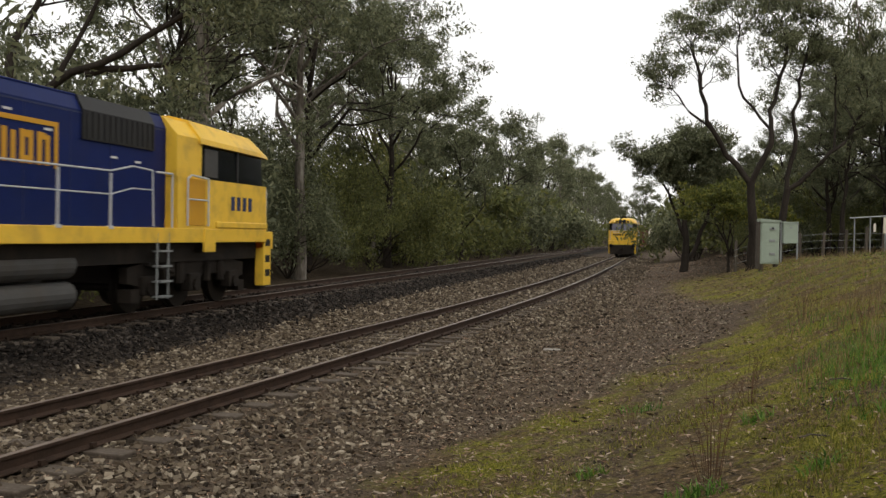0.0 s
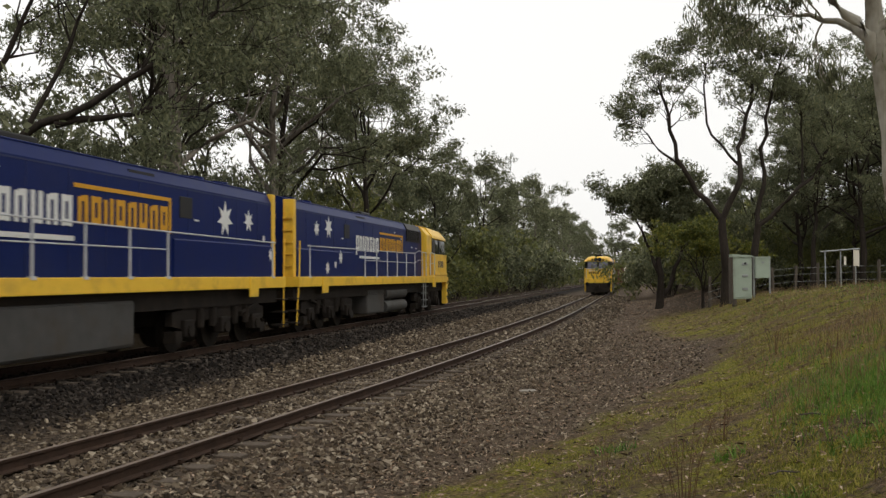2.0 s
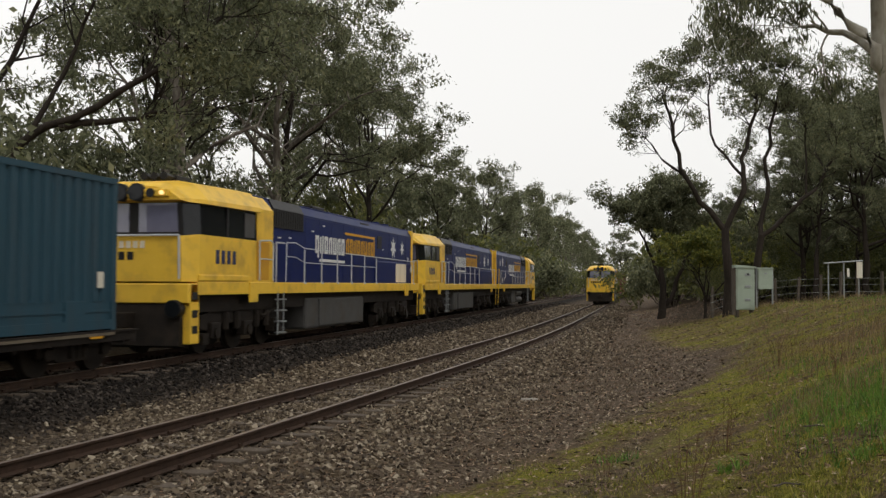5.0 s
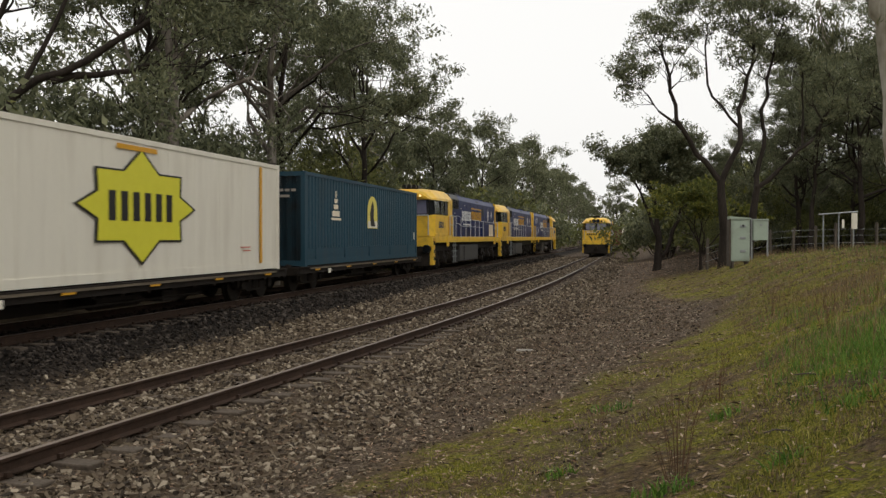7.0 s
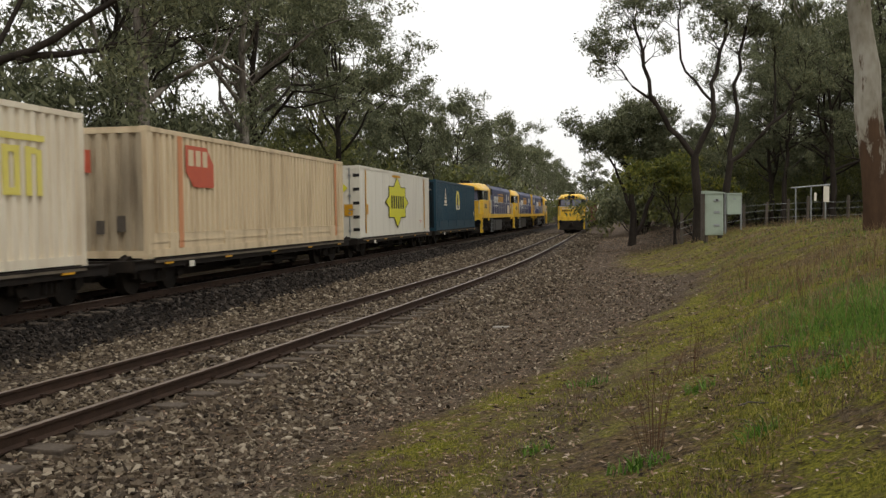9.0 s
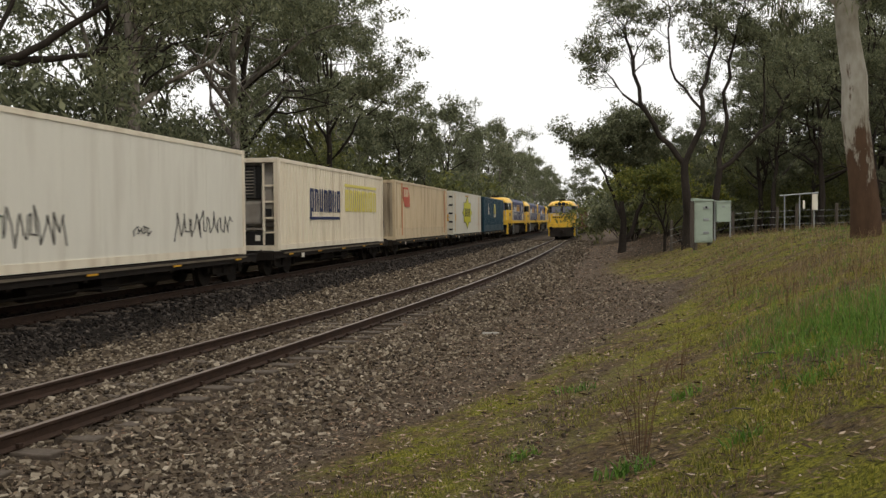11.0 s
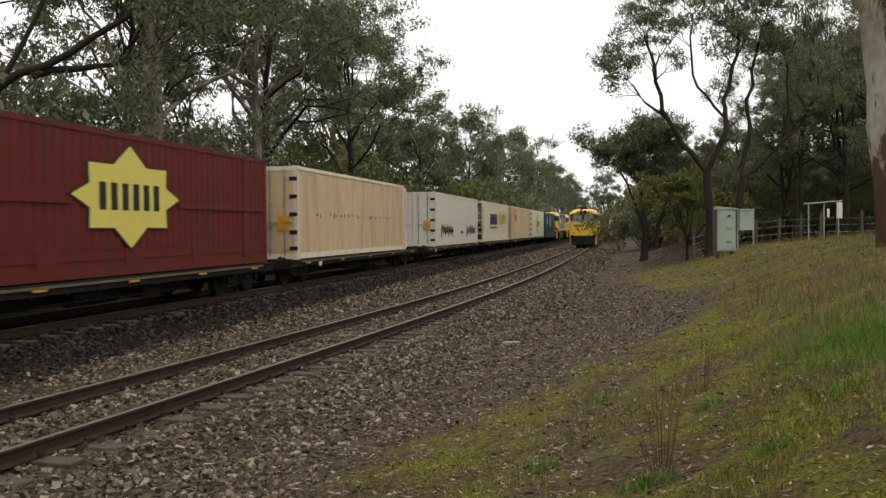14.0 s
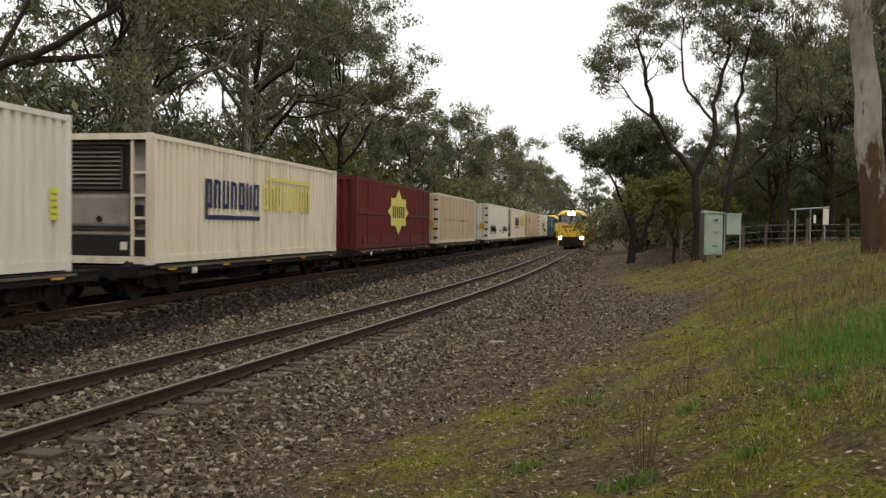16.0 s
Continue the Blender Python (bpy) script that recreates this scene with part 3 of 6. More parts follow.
    f = np.arange(nn * 4).reshape(-1, 4)
    return (bv, bf), (v.tolist(), f.tolist())


def tree(name, label, category, wood, leaves, bark, leafmat):
    t = thing(name, label, category)
    mesh_part("trunk", wood[0], wood[1], bark, t, smooth=True)
    mesh_part("crown", leaves[0], leaves[1], leafmat, t)
    return t

# ---- rolling stock ----
ROLL = []          # (thing, metres along the main line at 8 s, height over rail, turn)
WHEELS = []        # wheelsets that turn
SPEED = 12.48


def wheelset(parent, x, r, seg=20):
    bm = bmesh.new()
    cyl(bm, (0, -0.85, 0), (0, 0.85, 0), 0.08, 10)
    for s in (-1, 1):
        cyl(bm, (0, s * 0.69, 0), (0, s * 0.82, 0), r, seg)
        cyl(bm, (0, s * 0.66, 0), (0, s * 0.70, 0), r + 0.03, seg)
        cyl(bm, (0, s * 0.80, 0), (0, s * 0.86, 0), r * 0.35, 10)
    w = part("wheelset", bm, M["under"], parent, "pair of steel wheels on an axle")
    w.matrix_basis = pose(x, 0, r)
    WHEELS.append((w, x, r))
    return w


def wagon_bogie(parent, x):
    b = new("bogie")
    b.parent = parent
    b.matrix_basis = pose(x, 0, 0)
    bm = bmesh.new()
    for s in (-1, 1):
        join(bm, prism([(-1.15, 0.36), (-1.15, 0.60), (-0.75, 0.62), (-0.35, 0.70), (0.35, 0.70), (0.75, 0.62), (1.15, 0.60), (1.15, 0.36), (0.75, 0.36), (0.55, 0.24), (-0.55, 0.24), (-0.75, 0.36)], s * 0.95 - 0.07, s * 0.95 + 0.07))
        for k in (-0.18, 0.0, 0.18):
            cyl(bm, (k, s * 1.03, 0.30), (k, s * 1.03, 0.56), 0.07, 8)
        for k in (-0.88, 0.88):
            cyl(bm, (k, s * 0.97, 0.42), (k, s * 1.08, 0.42), 0.13, 10)
    box(bm, -0.2, 0.2, -1.0, 1.0, 0.35, 0.6)
    part("side_frame", bm, M["under"], b)
    for k in (-0.88, 0.88):
        wheelset(b, k, 0.42)
    return b


def container_wagon(length, s_mid):
    w = thing("container_wagon", "black grimy container flat wagon on two bogies", "wagon", "wagons of the passing train")
    h = length / 2
    bm = boxes((-h + 0.3, h - 0.3, -0.22, 0.22, 0.30, 0.72), bevel=0.01)
    for s in (-1, 1):
        box(bm, -h + 0.15, h - 0.15, s * 1.16, s * 1.28, 0.56, 0.76)
        box(bm, -h + 0.15, h - 0.15, s * 1.14, s * 1.33, 0.74, 0.77)
    for i in range(15):
        x = -h + 0.5 + (length - 1.0) * i / 14
        box(bm, x - 0.06, x + 0.06, -1.2, 1.2, 0.50, 0.70)
    for s in (-1, 1):
        box(bm, s * (h - 0.32), s * (h - 0.12), -1.25, 1.25, 0.52, 0.76)
    box(bm, -h + 3.4, h - 3.4, -0.30, 0.30, 0.22, 0.45)
    part("underframe", bm, M["under"], w)
    sill = boxes((-h + 1.0, h - 1.0, -1.335, -1.29, 0.685, 0.735))
    part("side_stripe", sill, M["dust"], w, "pale dusty edge strip")
    first = None
    for i in range(5):
        m = pose(-h + 1.6 + (length - 3.2) * i / 4, -1.337, 0.66)
        if first is None:
            first = part("reflector", boxes((-0.2, 0.2, -0.004, 0.004, -0.02, 0.02)), M["orange"], w, "amber reflector strip")
            first.matrix_basis = m
        else:
            share("reflector", first, w, m)
    eq = bmesh.new()
    cyl(eq, (-1.4, -0.7, 0.38), (0.3, -0.7, 0.38), 0.16, 12)
    box(eq, 1.0, 1.7, -0.95, -0.55, 0.25, 0.55)
    cyl(eq, (-2.8, -0.95, 0.34), (2.8, -0.95, 0.34), 0.025, 6)
    part("brake_gear", eq, M["under"], w)
    for s in (-1, 1):
        c = bmesh.new()
        box(c, s * (h - 0.15), s * (h + 0.45), -0.10, 0.10, 0.42, 0.62, bevel=0.02)
        box(c, s * (h + 0.25), s * (h + 0.52), -0.16, 0.16, 0.40, 0.66, bevel=0.03)
        part("coupler", c, M["under"], w)
        wagon_bogie(w, s * (h - 1.75))
    mk = boxes((-h + 2.6, -h + 2.85, -1.352, -1.336, 0.52, 0.66))
    part("number_board", mk, M["white_box"], w, "small pale panel")
    ROLL.append((w, s_mid, 0.0, 0))
    return w


def corrugated(bm, L, z0, z1, y, sign, pitch=0.29, depth=0.085):
    """A corrugated side wall with trapezoid ribs."""
    n = int(L / pitch)
    p = L / n
    prof = []
    for i in range(n):
        x = -L / 2 + i * p
        prof += [(x, 0), (x + p * 0.42, 0), (x + p * 0.54, -depth), (x + p * 0.88, -depth)]
    prof.append((L / 2, 0))
    a = [bm.verts.new((x, y + sign * d, z0)) for x, d in prof]
    b = [bm.verts.new((x, y + sign * d, z1)) for x, d in prof]
    for i in range(len(prof) - 1):
        bm.faces.new((a[i], a[i + 1], b[i + 1], b[i]))
    return bm


def profile_wall(bm, prof, z0, z1, y, sign):
    """One sheet whose outline in plan is given."""
    a = [bm.verts.new((x, y + sign * d, z0)) for x, d in prof]
    b = [bm.verts.new((x, y + sign * d, z1)) for x, d in prof]
    for i in range(len(prof) - 1):
        bm.faces.new((a[i], a[i + 1], b[i + 1], b[i]))
    return bm


def container(name, label, s0, s1, paint, style="corrugated", rear="door", H=2.89, frame_paint=None, base=0.77, skirt=False, rib=0.075, end_paint=None, group="containers of the passing train"):
    c = thing(name, label, "container", group)
    L, hw = s1 - s0, 1.245
    h = L / 2
    fp = frame_paint or paint
    fr = bmesh.new()
    for sx in (-1, 1):
        for sy in (-1, 1):
            box(fr, sx * (h - 0.16), sx * h, sy * (hw - 0.14), sy * hw, 0.0, H, bevel=0.01)
    for sy in (-1, 1):
        box(fr, -h + 0.16, h - 0.16, sy * (hw - 0.08), sy * hw, H - 0.11, H - 0.005)
        box(fr, -h + 0.16, h - 0.16, sy * (hw - 0.10), sy * hw, 0.03, 0.20)
    for sx in (-1, 1):
        box(fr, sx * (h - 0.12), sx * (h - 0.01), -hw + 0.14, hw - 0.14, H - 0.14, H - 0.005)
        box(fr, sx * (h - 0.12), sx * (h - 0.01), -hw + 0.14, hw - 0.14, 0.02, 0.18)
    part("frame", fr, fp, c)
    cast = part("corner_casting", boxes((-0.09, 0.09, -0.085, 0.085, 0, 0.12), bevel=0.012), fp, c)
    spots = [pose(sx * (h - 0.087), sy * (hw - 0.08), z) for sx in (-1, 1) for sy in (-1, 1) for z in (-0.004, H - 0.115)]
    cast.matrix_basis = spots[0]
    for m in spots[1:]:
        share("corner_casting", cast, c, m)
    lo = 0.55 if skirt else 0.20
    for sy in (-1, 1):
        sw = bmesh.new()
        if style == "corrugated":
            corrugated(sw, L - 0.32, lo, H - 0.11, sy * (hw - 0.012), sy, depth=rib)
        else:
            n = int(L / 1.2)
            prof = [(-h + 0.16, 0)]
            for i in range(1, n):
                x = -h + L * i / n
                prof += [(x - 0.10, 0), (x - 0.05, -0.035), (x + 0.05, -0.035), (x + 0.10, 0)] if style == "ribbed" else [(x - 0.012, 0), (x, -0.010), (x + 0.012, 0)]
            profile_wall(sw, prof + [(h - 0.16, 0)], lo, H - 0.11, sy * (hw - 0.022), sy)
        if skirt:
            box(sw, -h + 0.16, h - 0.16, sy * (hw - 0.07), sy * (hw - 0.03), 0.2, 0.56)
            for i in range(5):
                x = -h + 1.3 + (L - 2.6) * i / 4
                box(sw, x - 0.32, x + 0.32, sy * (hw - 0.04), sy * (hw - 0.004), 0.19, 0.56, bevel=0.006)
            box(sw, -h + 0.16, h - 0.16, sy * (hw - 0.05), sy * (hw - 0.012), 0.35, 0.39)
        part("side_wall", sw, paint, c)
    n = int(L / 0.6)
    outline = [(-h + 0.04, H - 0.07)]
    for i in range(n):
        a = -h + 0.05 + (L - 0.1) * i / n
        outline += [(a + 0.02, H - 0.035), (a + 0.10, H - 0.018), (a + 0.45, H - 0.018), (a + 0.53, H - 0.035)]
    rf = prism(outline + [(h - 0.04, H - 0.07)], -hw + 0.07, hw - 0.07)
    part("roof", rf, fp, c)
    part("front_end", boxes((h - 0.08, h - 0.04, -hw + 0.13, hw - 0.13, 0.15, H - 0.13)), paint, c)
    if rear == "plain":
        e = bmesh.new()
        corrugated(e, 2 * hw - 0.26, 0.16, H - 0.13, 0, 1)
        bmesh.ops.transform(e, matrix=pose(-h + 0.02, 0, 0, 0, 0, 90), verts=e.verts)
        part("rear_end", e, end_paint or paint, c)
    elif rear == "door":
        for sy in (-1, 1):
            d = bmesh.new()
            box(d, -h + 0.03, -h + 0.08, min(sy * 0.012, sy * (hw - 0.14)), max(sy * 0.012, sy * (hw - 0.14)), 0.17, H - 0.14, bevel=0.006)
            door = part("door", d, paint, c, "container door leaf with locking bars")
            bars = bmesh.new()
            for yy in (0.33, 0.82):
                cyl(bars, (-h + 0.0, sy * yy, 0.12), (-h + 0.0, sy * yy, H - 0.1), 0.02, 8)
                for zz in (0.3, 1.0, 1.7, 2.5):
                    box(bars, -h - 0.025, -h + 0.03, sy * yy - 0.05, sy * yy + 0.05, zz - 0.03, zz + 0.03)
                box(bars, -h - 0.035, -h - 0.01, sy * yy - 0.22, sy * yy + 0.04, 1.12, 1.16)
            part("locking_bar", bars, M["galv"], door)
            first = None
            for zz in (0.35, 0.85, 1.4, 1.95, 2.5):
                m = pose(-h + 0.009, sy * (hw - 0.15), zz)
                if first is None:
                    first = part("hinge", boxes((-0.021, 0.021, -0.13, 0.13, -0.06, 0.06), bevel=0.01), M["black"], door)
                    first.matrix_basis = m
                else:
                    share("hinge", first, door, m)
    else:
        # refrigeration unit set in an open end frame
        u = boxes((-h + 0.35, -h + 0.75, -hw + 0.16, hw - 0.16, 0.75, H - 0.15), bevel=0.04)
        unit = part("cooling_unit", u, M["unit"], c, "dusty grey refrigeration unit")
        part("upper_cowl", boxes((-h + 0.26, -h + 0.36, -0.62, 1.02, 1.62, H - 0.22), bevel=0.04), M["black"], unit)
        rim = boxes((-h + 0.20, -h + 0.262, -0.40, 0.98, H - 0.33, H - 0.27), (-h + 0.20, -h + 0.262, -0.40, 0.98, 1.66, 1.72), (-h + 0.20, -h + 0.262, -0.44, -0.38, 1.66, H - 0.27), bevel=0.012)
        part("grille_rim", rim, M["tank"], unit)
        for i in range(8):
            z = 1.78 + i * 0.098
            part("grille_slat", boxes((-h + 0.19, -h + 0.255, -0.38, 0.96, z, z + 0.03)), M["unit"], unit)
        part("side_cowl", prism([(-h + 0.35, 0.9), (-h + 0.16, 0.95), (-h + 0.14, 1.9), (-h + 0.22, 2.3), (-h + 0.35, 2.45)], -1.02, -0.66), M["unit"], unit, "curved dusty side cowl")
        part("lower_cowl", boxes((-h + 0.18, -h + 0.35, -0.62, 1.0, 0.82, 1.55), bevel=0.08), M["unit"], unit)
        bm = bmesh.new()
        cyl(bm, (-h + 0.16, 0.1, 1.0), (-h + 0.185, 0.1, 1.0), 0.07, 12)
        part("drain_cap", bm, M["black"], unit)
        part("control_box", boxes((-h + 0.12, -h + 0.2, -0.98, -0.7, 1.02, 1.32), bevel=0.015), M["black"], unit)
        part("kick_bar", boxes((-h + 0.08, -h + 0.14, -hw + 0.5, hw - 0.16, 0.66, 0.72)), M["unit"], c)
        part("socket_plate", boxes((-h + 0.085, -h + 0.105, -0.62, -0.46, 0.32, 0.5)), M["white_box"], c)
        part("base_tray", boxes((-h + 0.1, -h + 0.7, -hw + 0.16, hw - 0.16, 0.18, 0.62), bevel=0.02), M["black"], c)
        part("back_wall", boxes((-h + 0.75, -h + 0.8, -hw + 0.13, hw - 0.13, 0.15, H - 0.13)), paint, c)
        la = bmesh.new()
        for z in (0.55, 1.0, 1.5, 2.0):
            box(la, -h + 0.05, -h + 0.12, -hw + 0.14, -hw + 0.5, z, z + 0.06)
        box(la, -h + 0.05, -h + 0.12, -hw + 0.46, -hw + 0.52, 0.2, H - 0.14)
        part("end_ladder", la, fp, c)
    ROLL.append((c, (s0 + s1) / 2, base, 0))
    return c


def decal(name, c, mat, outline, proud=0.004, y=-1.246, label=""):
    """A thin painted shape on the near side: outline in (x, z)."""
    return part(name, prism(outline, y - proud, y), mat, c, label)


def bars_decal(name, c, mat, rects, proud=0.004, y=-1.246, label=""):
    for x0, x1, z0, z1 in rects:
        part(name, boxes((x0, x1, y - proud, y, z0, z1)), mat, c, label)


def star_outline(x, z, w, hgt):
    """Eight-pointed badge: a box with four triangular points."""
    a, b = w * 0.36, hgt * 0.30
    return [(x + w / 2, z), (x + a * 0.98, z + b * 0.38), (x + a, z + b), (x + a * 0.42, z + b), (x, z + hgt / 2), (x - a * 0.42, z + b), (x - a, z + b), (x - a * 0.98, z + b * 0.38),
            (x - w / 2, z), (x - a * 0.98, z - b * 0.38), (x - a, z - b), (x - a * 0.42, z - b), (x, z - hgt / 2), (x + a * 0.42, z - b), (x + a, z - b), (x + a * 0.98, z - b * 0.38)]


def badge(c, x, z, w, hgt, fill):
    part("badge_border", prism(star_outline(x, z, w * 1.06, hgt * 1.06), -1.252, -1.246), M["black"], c, "black border of a star-shaped badge")
    part("badge", prism(star_outline(x, z, w, hgt), -1.258, -1.252), fill, c, "yellow star-shaped badge")
    n, w0 = 6, w * 0.60
    for i in range(n):
        bx = x - w0 / 2 + w0 * (i + 0.5) / n
        part("badge_bar", boxes((bx - w0 / n * 0.28, bx + w0 / n * 0.28, -1.264, -1.258, z - hgt * 0.13, z + hgt * 0.13)), M["black"], c)


def word_bars(c, mat, x0, x1, z0, z1, n, y=-1.246, underline=None, tall=(0,), label="", sign=1):
    """A row of plain upright bars in place of a painted trade name."""
    bm = bmesh.new()
    w = (x1 - x0) / n
    for i in range(n):
        bx = x0 + w * (i + 0.5)
        lo = z0 - (0.25 * (z1 - z0) if i in tall else 0)
        box(bm, bx - w * 0.40, bx - w * 0.12, min(y, y - sign * 0.005), max(y, y - sign * 0.005), lo, z1)
        box(bm, bx + w * 0.10, bx + w * 0.36, min(y, y - sign * 0.005), max(y, y - sign * 0.005), z0, z1 - 0.04 * (i % 2))
        if i % 3 != 2:
            box(bm, bx - w * 0.13, bx + w * 0.11, min(y, y - sign * 0.005), max(y, y - sign * 0.005), z1 - 0.12, z1 - 0.01)
        if i % 2 == 0:
            box(bm, bx - w * 0.13, bx + w * 0.11, min(y, y - sign * 0.005), max(y, y - sign * 0.005), z0 + 0.01, z0 + 0.13)
    if underline:
        box(bm, underline[0], underline[1], min(y, y - sign * 0.005), max(y, y - sign * 0.005), underline[2], underline[3])
    return part("painted_lettering", bm, mat, c, label)


def build_containers():
    # wagons under the containers
    for a, b in ((25.2, 41.7), (9.2, 25.0), (-7.9, 9.0), (-23.9, -8.1), (-43.0, -24.5), (-61.7, -43.6), (-78.6, -62.3), (-95.0, -79.2), (-112.6, -95.7)):
        container_wagon(b - a - 0.55, (a + b) / 2)
    c = container("container", "dark teal-blue corrugated shipping container with a small figure emblem", 26.2, 40.6, M["blue_box"], rear="plain", skirt=True, rib=0.045, end_paint=M["end_blue"])
    part("end_marks_rear", boxes(*[(-7.205, -7.195, -0.95 + 0.2 * k, -0.80 + 0.2 * k, 2.28, 2.36) for k in range(5)], (-7.205, -7.195, -0.75, -0.45, 2.1, 2.18)), M["unit"], c, "pale unreadable marks on the end")
    part("emblem", prism([(0.05 + 0.66 * math.cos(a), 1.83 + 0.60 * math.sin(a)) for a in [k * math.pi / 12 for k in range(0, 13)]] + [(-0.61, 1.22), (0.71, 1.22)], -1.254, -1.248), M["pale_yellow"], c, "faded yellow arched emblem")
    part("emblem_base", boxes((-0.58, 0.68, -1.259, -1.2545, 1.24, 1.5)), M["white_box"], c)
    part("emblem_figure", prism([(-0.2, 1.3), (-0.3, 1.75), (-0.1, 2.1), (0.05, 2.25), (0.22, 2.05), (0.18, 1.6), (0.4, 1.3)], -1.260, -1.254), M["black"], c)
    bars_decal("emblem_small", c, M["cream_pale"], [(-4.75, -3.75, 1.45, 1.53), (-4.65, -3.9, 1.58, 1.76), (-4.5, -4.05, 1.82, 1.97), (-4.42, -4.12, 2.02, 2.16), (-4.32, -4.22, 2.2, 2.42)], 0.006, -1.248, "pale stepped emblem")
    bars_decal("end_marks", c, M["white_box"], [(6.55, 6.75, 0.8, 1.1)], 0.006)

    c = container("container", "white smooth refrigerated container with a yellow star badge and yellow stripes", 10.3, 24.15, M["white_box"], style="smooth", rear="door")
    badge(c, -0.5, 1.50, 4.45, 2.25, M["star_yellow"])
    bars_decal("stripe", c, M["orange"], [(-6.12, -5.98, 0.2, 2.75), (5.52, 5.68, 0.2, 2.75)], 0.004, -1.25, "amber vertical stripe")
    bars_decal("top_mark", c, M["orange"], [(-1.43, 0.12, 2.62, 2.72)], 0.004, -1.25)
    part("placard", boxes((-6.945, -6.925, -0.95, -0.6, 0.9, 1.35)), M["orange"], c, "orange warning placard")
    bars_decal("side_mark", c, M["orange"], [(-5.9, -5.7, 0.95, 1.35)], 0.004, -1.25)
    bars_decal("small_print", c, M["red_mark"], [(4.3, 4.9, 0.62, 0.645), (4.45, 4.9, 0.53, 0.555)], 0.004, -1.25)
    part("end_badge", prism([(-0.75, 2.0), (-0.45, 2.28), (-0.15, 2.0), (-0.45, 1.72)], -6.934, -6.924, "x"), M["star_yellow"], c, "yellow diamond on the door")

    c = container("container", "cream corrugated container with a faded red square mark", -6.75, 8.0, M["cream_box"], rear="plain", skirt=True, end_paint=M["end_cream"])
    part("end_panel_marks", boxes((-7.385, -7.37, -0.2, 0.0, 0.55, 0.85), (-7.385, -7.37, -0.7, -0.5, 0.6, 0.95)), M["timber"], c, "dark marks on the end wall")
    part("red_mark", prism([(-5.55, 2.60), (-4.4, 2.60), (-4.02, 2.2), (-4.02, 1.62), (-5.15, 1.62), (-5.55, 1.98)], -1.256, -1.247), M["red_mark"], c, "faded red angular emblem")
    bars_decal("red_mark_bars", c, M["cream_box"], [(-5.42, -5.14, 2.12, 2.5), (-5.02, -4.76, 2.12, 2.5), (-4.64, -4.38, 2.12, 2.5)], 0.004, -1.256)
    bars_decal("stripe", c, M["rust_orange"], [(-5.95, -5.72, 0.2, 2.78), (6.3, 6.5, 0.2, 2.78)], 0.005, -1.247, "rust-orange vertical stripe")
    mk = boxes((-7.40, -7.37, 0.1, 0.5, 1.9, 2.4)); part("red_end_mark", mk, M["red_mark"], c)

    c = container("container", "pale cream refrigerated container with dark blue and yellow painted bars", -22.95, -9.2, M["cream_pale"], rear="reefer")
    word_bars(c, M["navy"], -3.75, 0.0, 1.25, 2.05, 7, label="navy painted bars", underline=(-3.75, -0.1, 0.98, 1.08))
    word_bars(c, M["pale_yellow"], 0.6, 5.6, 1.3, 2.15, 8, label="yellow painted bars", tall=())
    bars_decal("yellow_band", c, M["pale_yellow"], [(0.6, 5.6, 2.25, 2.36)], 0.005)

    c = container("container", "dirty white refrigerated container with scrawled black marks", -39.6, -25.6, M["white_box"], style="smooth", rear="door", frame_paint=M["cream_pale"])
    rnd = random.Random(3)
    for x0, x1, z0, z1, k in ((-5.4, -1.8, 0.45, 1.3, 12), (2.6, 6.0, 0.45, 1.25, 9), (0.7, 1.4, 0.6, 0.85, 3)):
        bm = bmesh.new()
        p = Vector((x0, -1.232, z0))
        for i in range(k * 4):
            q = Vector((x0 + (x1 - x0) * (i + 1) / (k * 4) + rnd.uniform(-0.1, 0.1), -1.232, z0 + (z1 - z0) * (0.5 + 0.5 * math.sin(i * 1.7) * rnd.uniform(0.4, 1))))
            cyl(bm, p, q, 0.014, 4)
            p = q
        part("scrawl", bm, M["black"], c, "black sprayed squiggle")
    pl = boxes((-7.02, -7.0, -0.95, -0.6, 0.9, 1.35)); part("placard", pl, M["orange"], c, "orange warning placard")

    c = container("container", "buff stained refrigerated container with vertical ribs", -60.5, -46.6, M["buff_box"], style="ribbed", rear="door", frame_paint=M["cream_pale"])
    for i in range(22):
        x = -5.2 + i * 0.45 + rnd.uniform(-0.1, 0.1)
        part("scuff", boxes((x, x + rnd.uniform(0.05, 0.16), -1.233, -1.226, 1.35 + rnd.uniform(-0.05, 0.05), 1.40 + rnd.uniform(0, 0.08))), M["timber"], c)
    pl = boxes((-6.97, -6.95, -0.95, -0.6, 0.9, 1.35)); part("placard", pl, M["orange"], c, "orange warning placard")
    br = bmesh.new()
    cyl(br, (6.94, -1.15, 2.8), (6.94, -0.5, 0.2), 0.05, 6); cyl(br, (7.35, -1.2, 0.05), (7.35, -1.2, 2.8), 0.05, 6); cyl(br, (6.9, -1.2, 2.75), (7.38, -1.2, 2.75), 0.05, 6); cyl(br, (6.9, -1.2, 0.08), (7.38, -1.2, 0.08), 0.05, 6); cyl(br, (6.9, -1.2, 1.4), (7.38, -1.2, 1.4), 0.04, 6)
    part("end_guard", br, M["cream_pale"], c, "pale tubular guard frame at the end")

    c = container("container", "maroon corrugated container with a yellow star badge", -77.5, -63.05, M["red_box"], rear="plain", skirt=True, rib=0.025, end_paint=M["red_box"])
    badge(c, -0.13, 1.60, 4.2, 2.08, M["pale_yellow"])
    bars_decal("mid_rail", c, M["red_box"], [(-7.0, -2.2, 1.42, 1.52), (1.95, 7.0, 1.42, 1.52)], 0.03, -1.24)
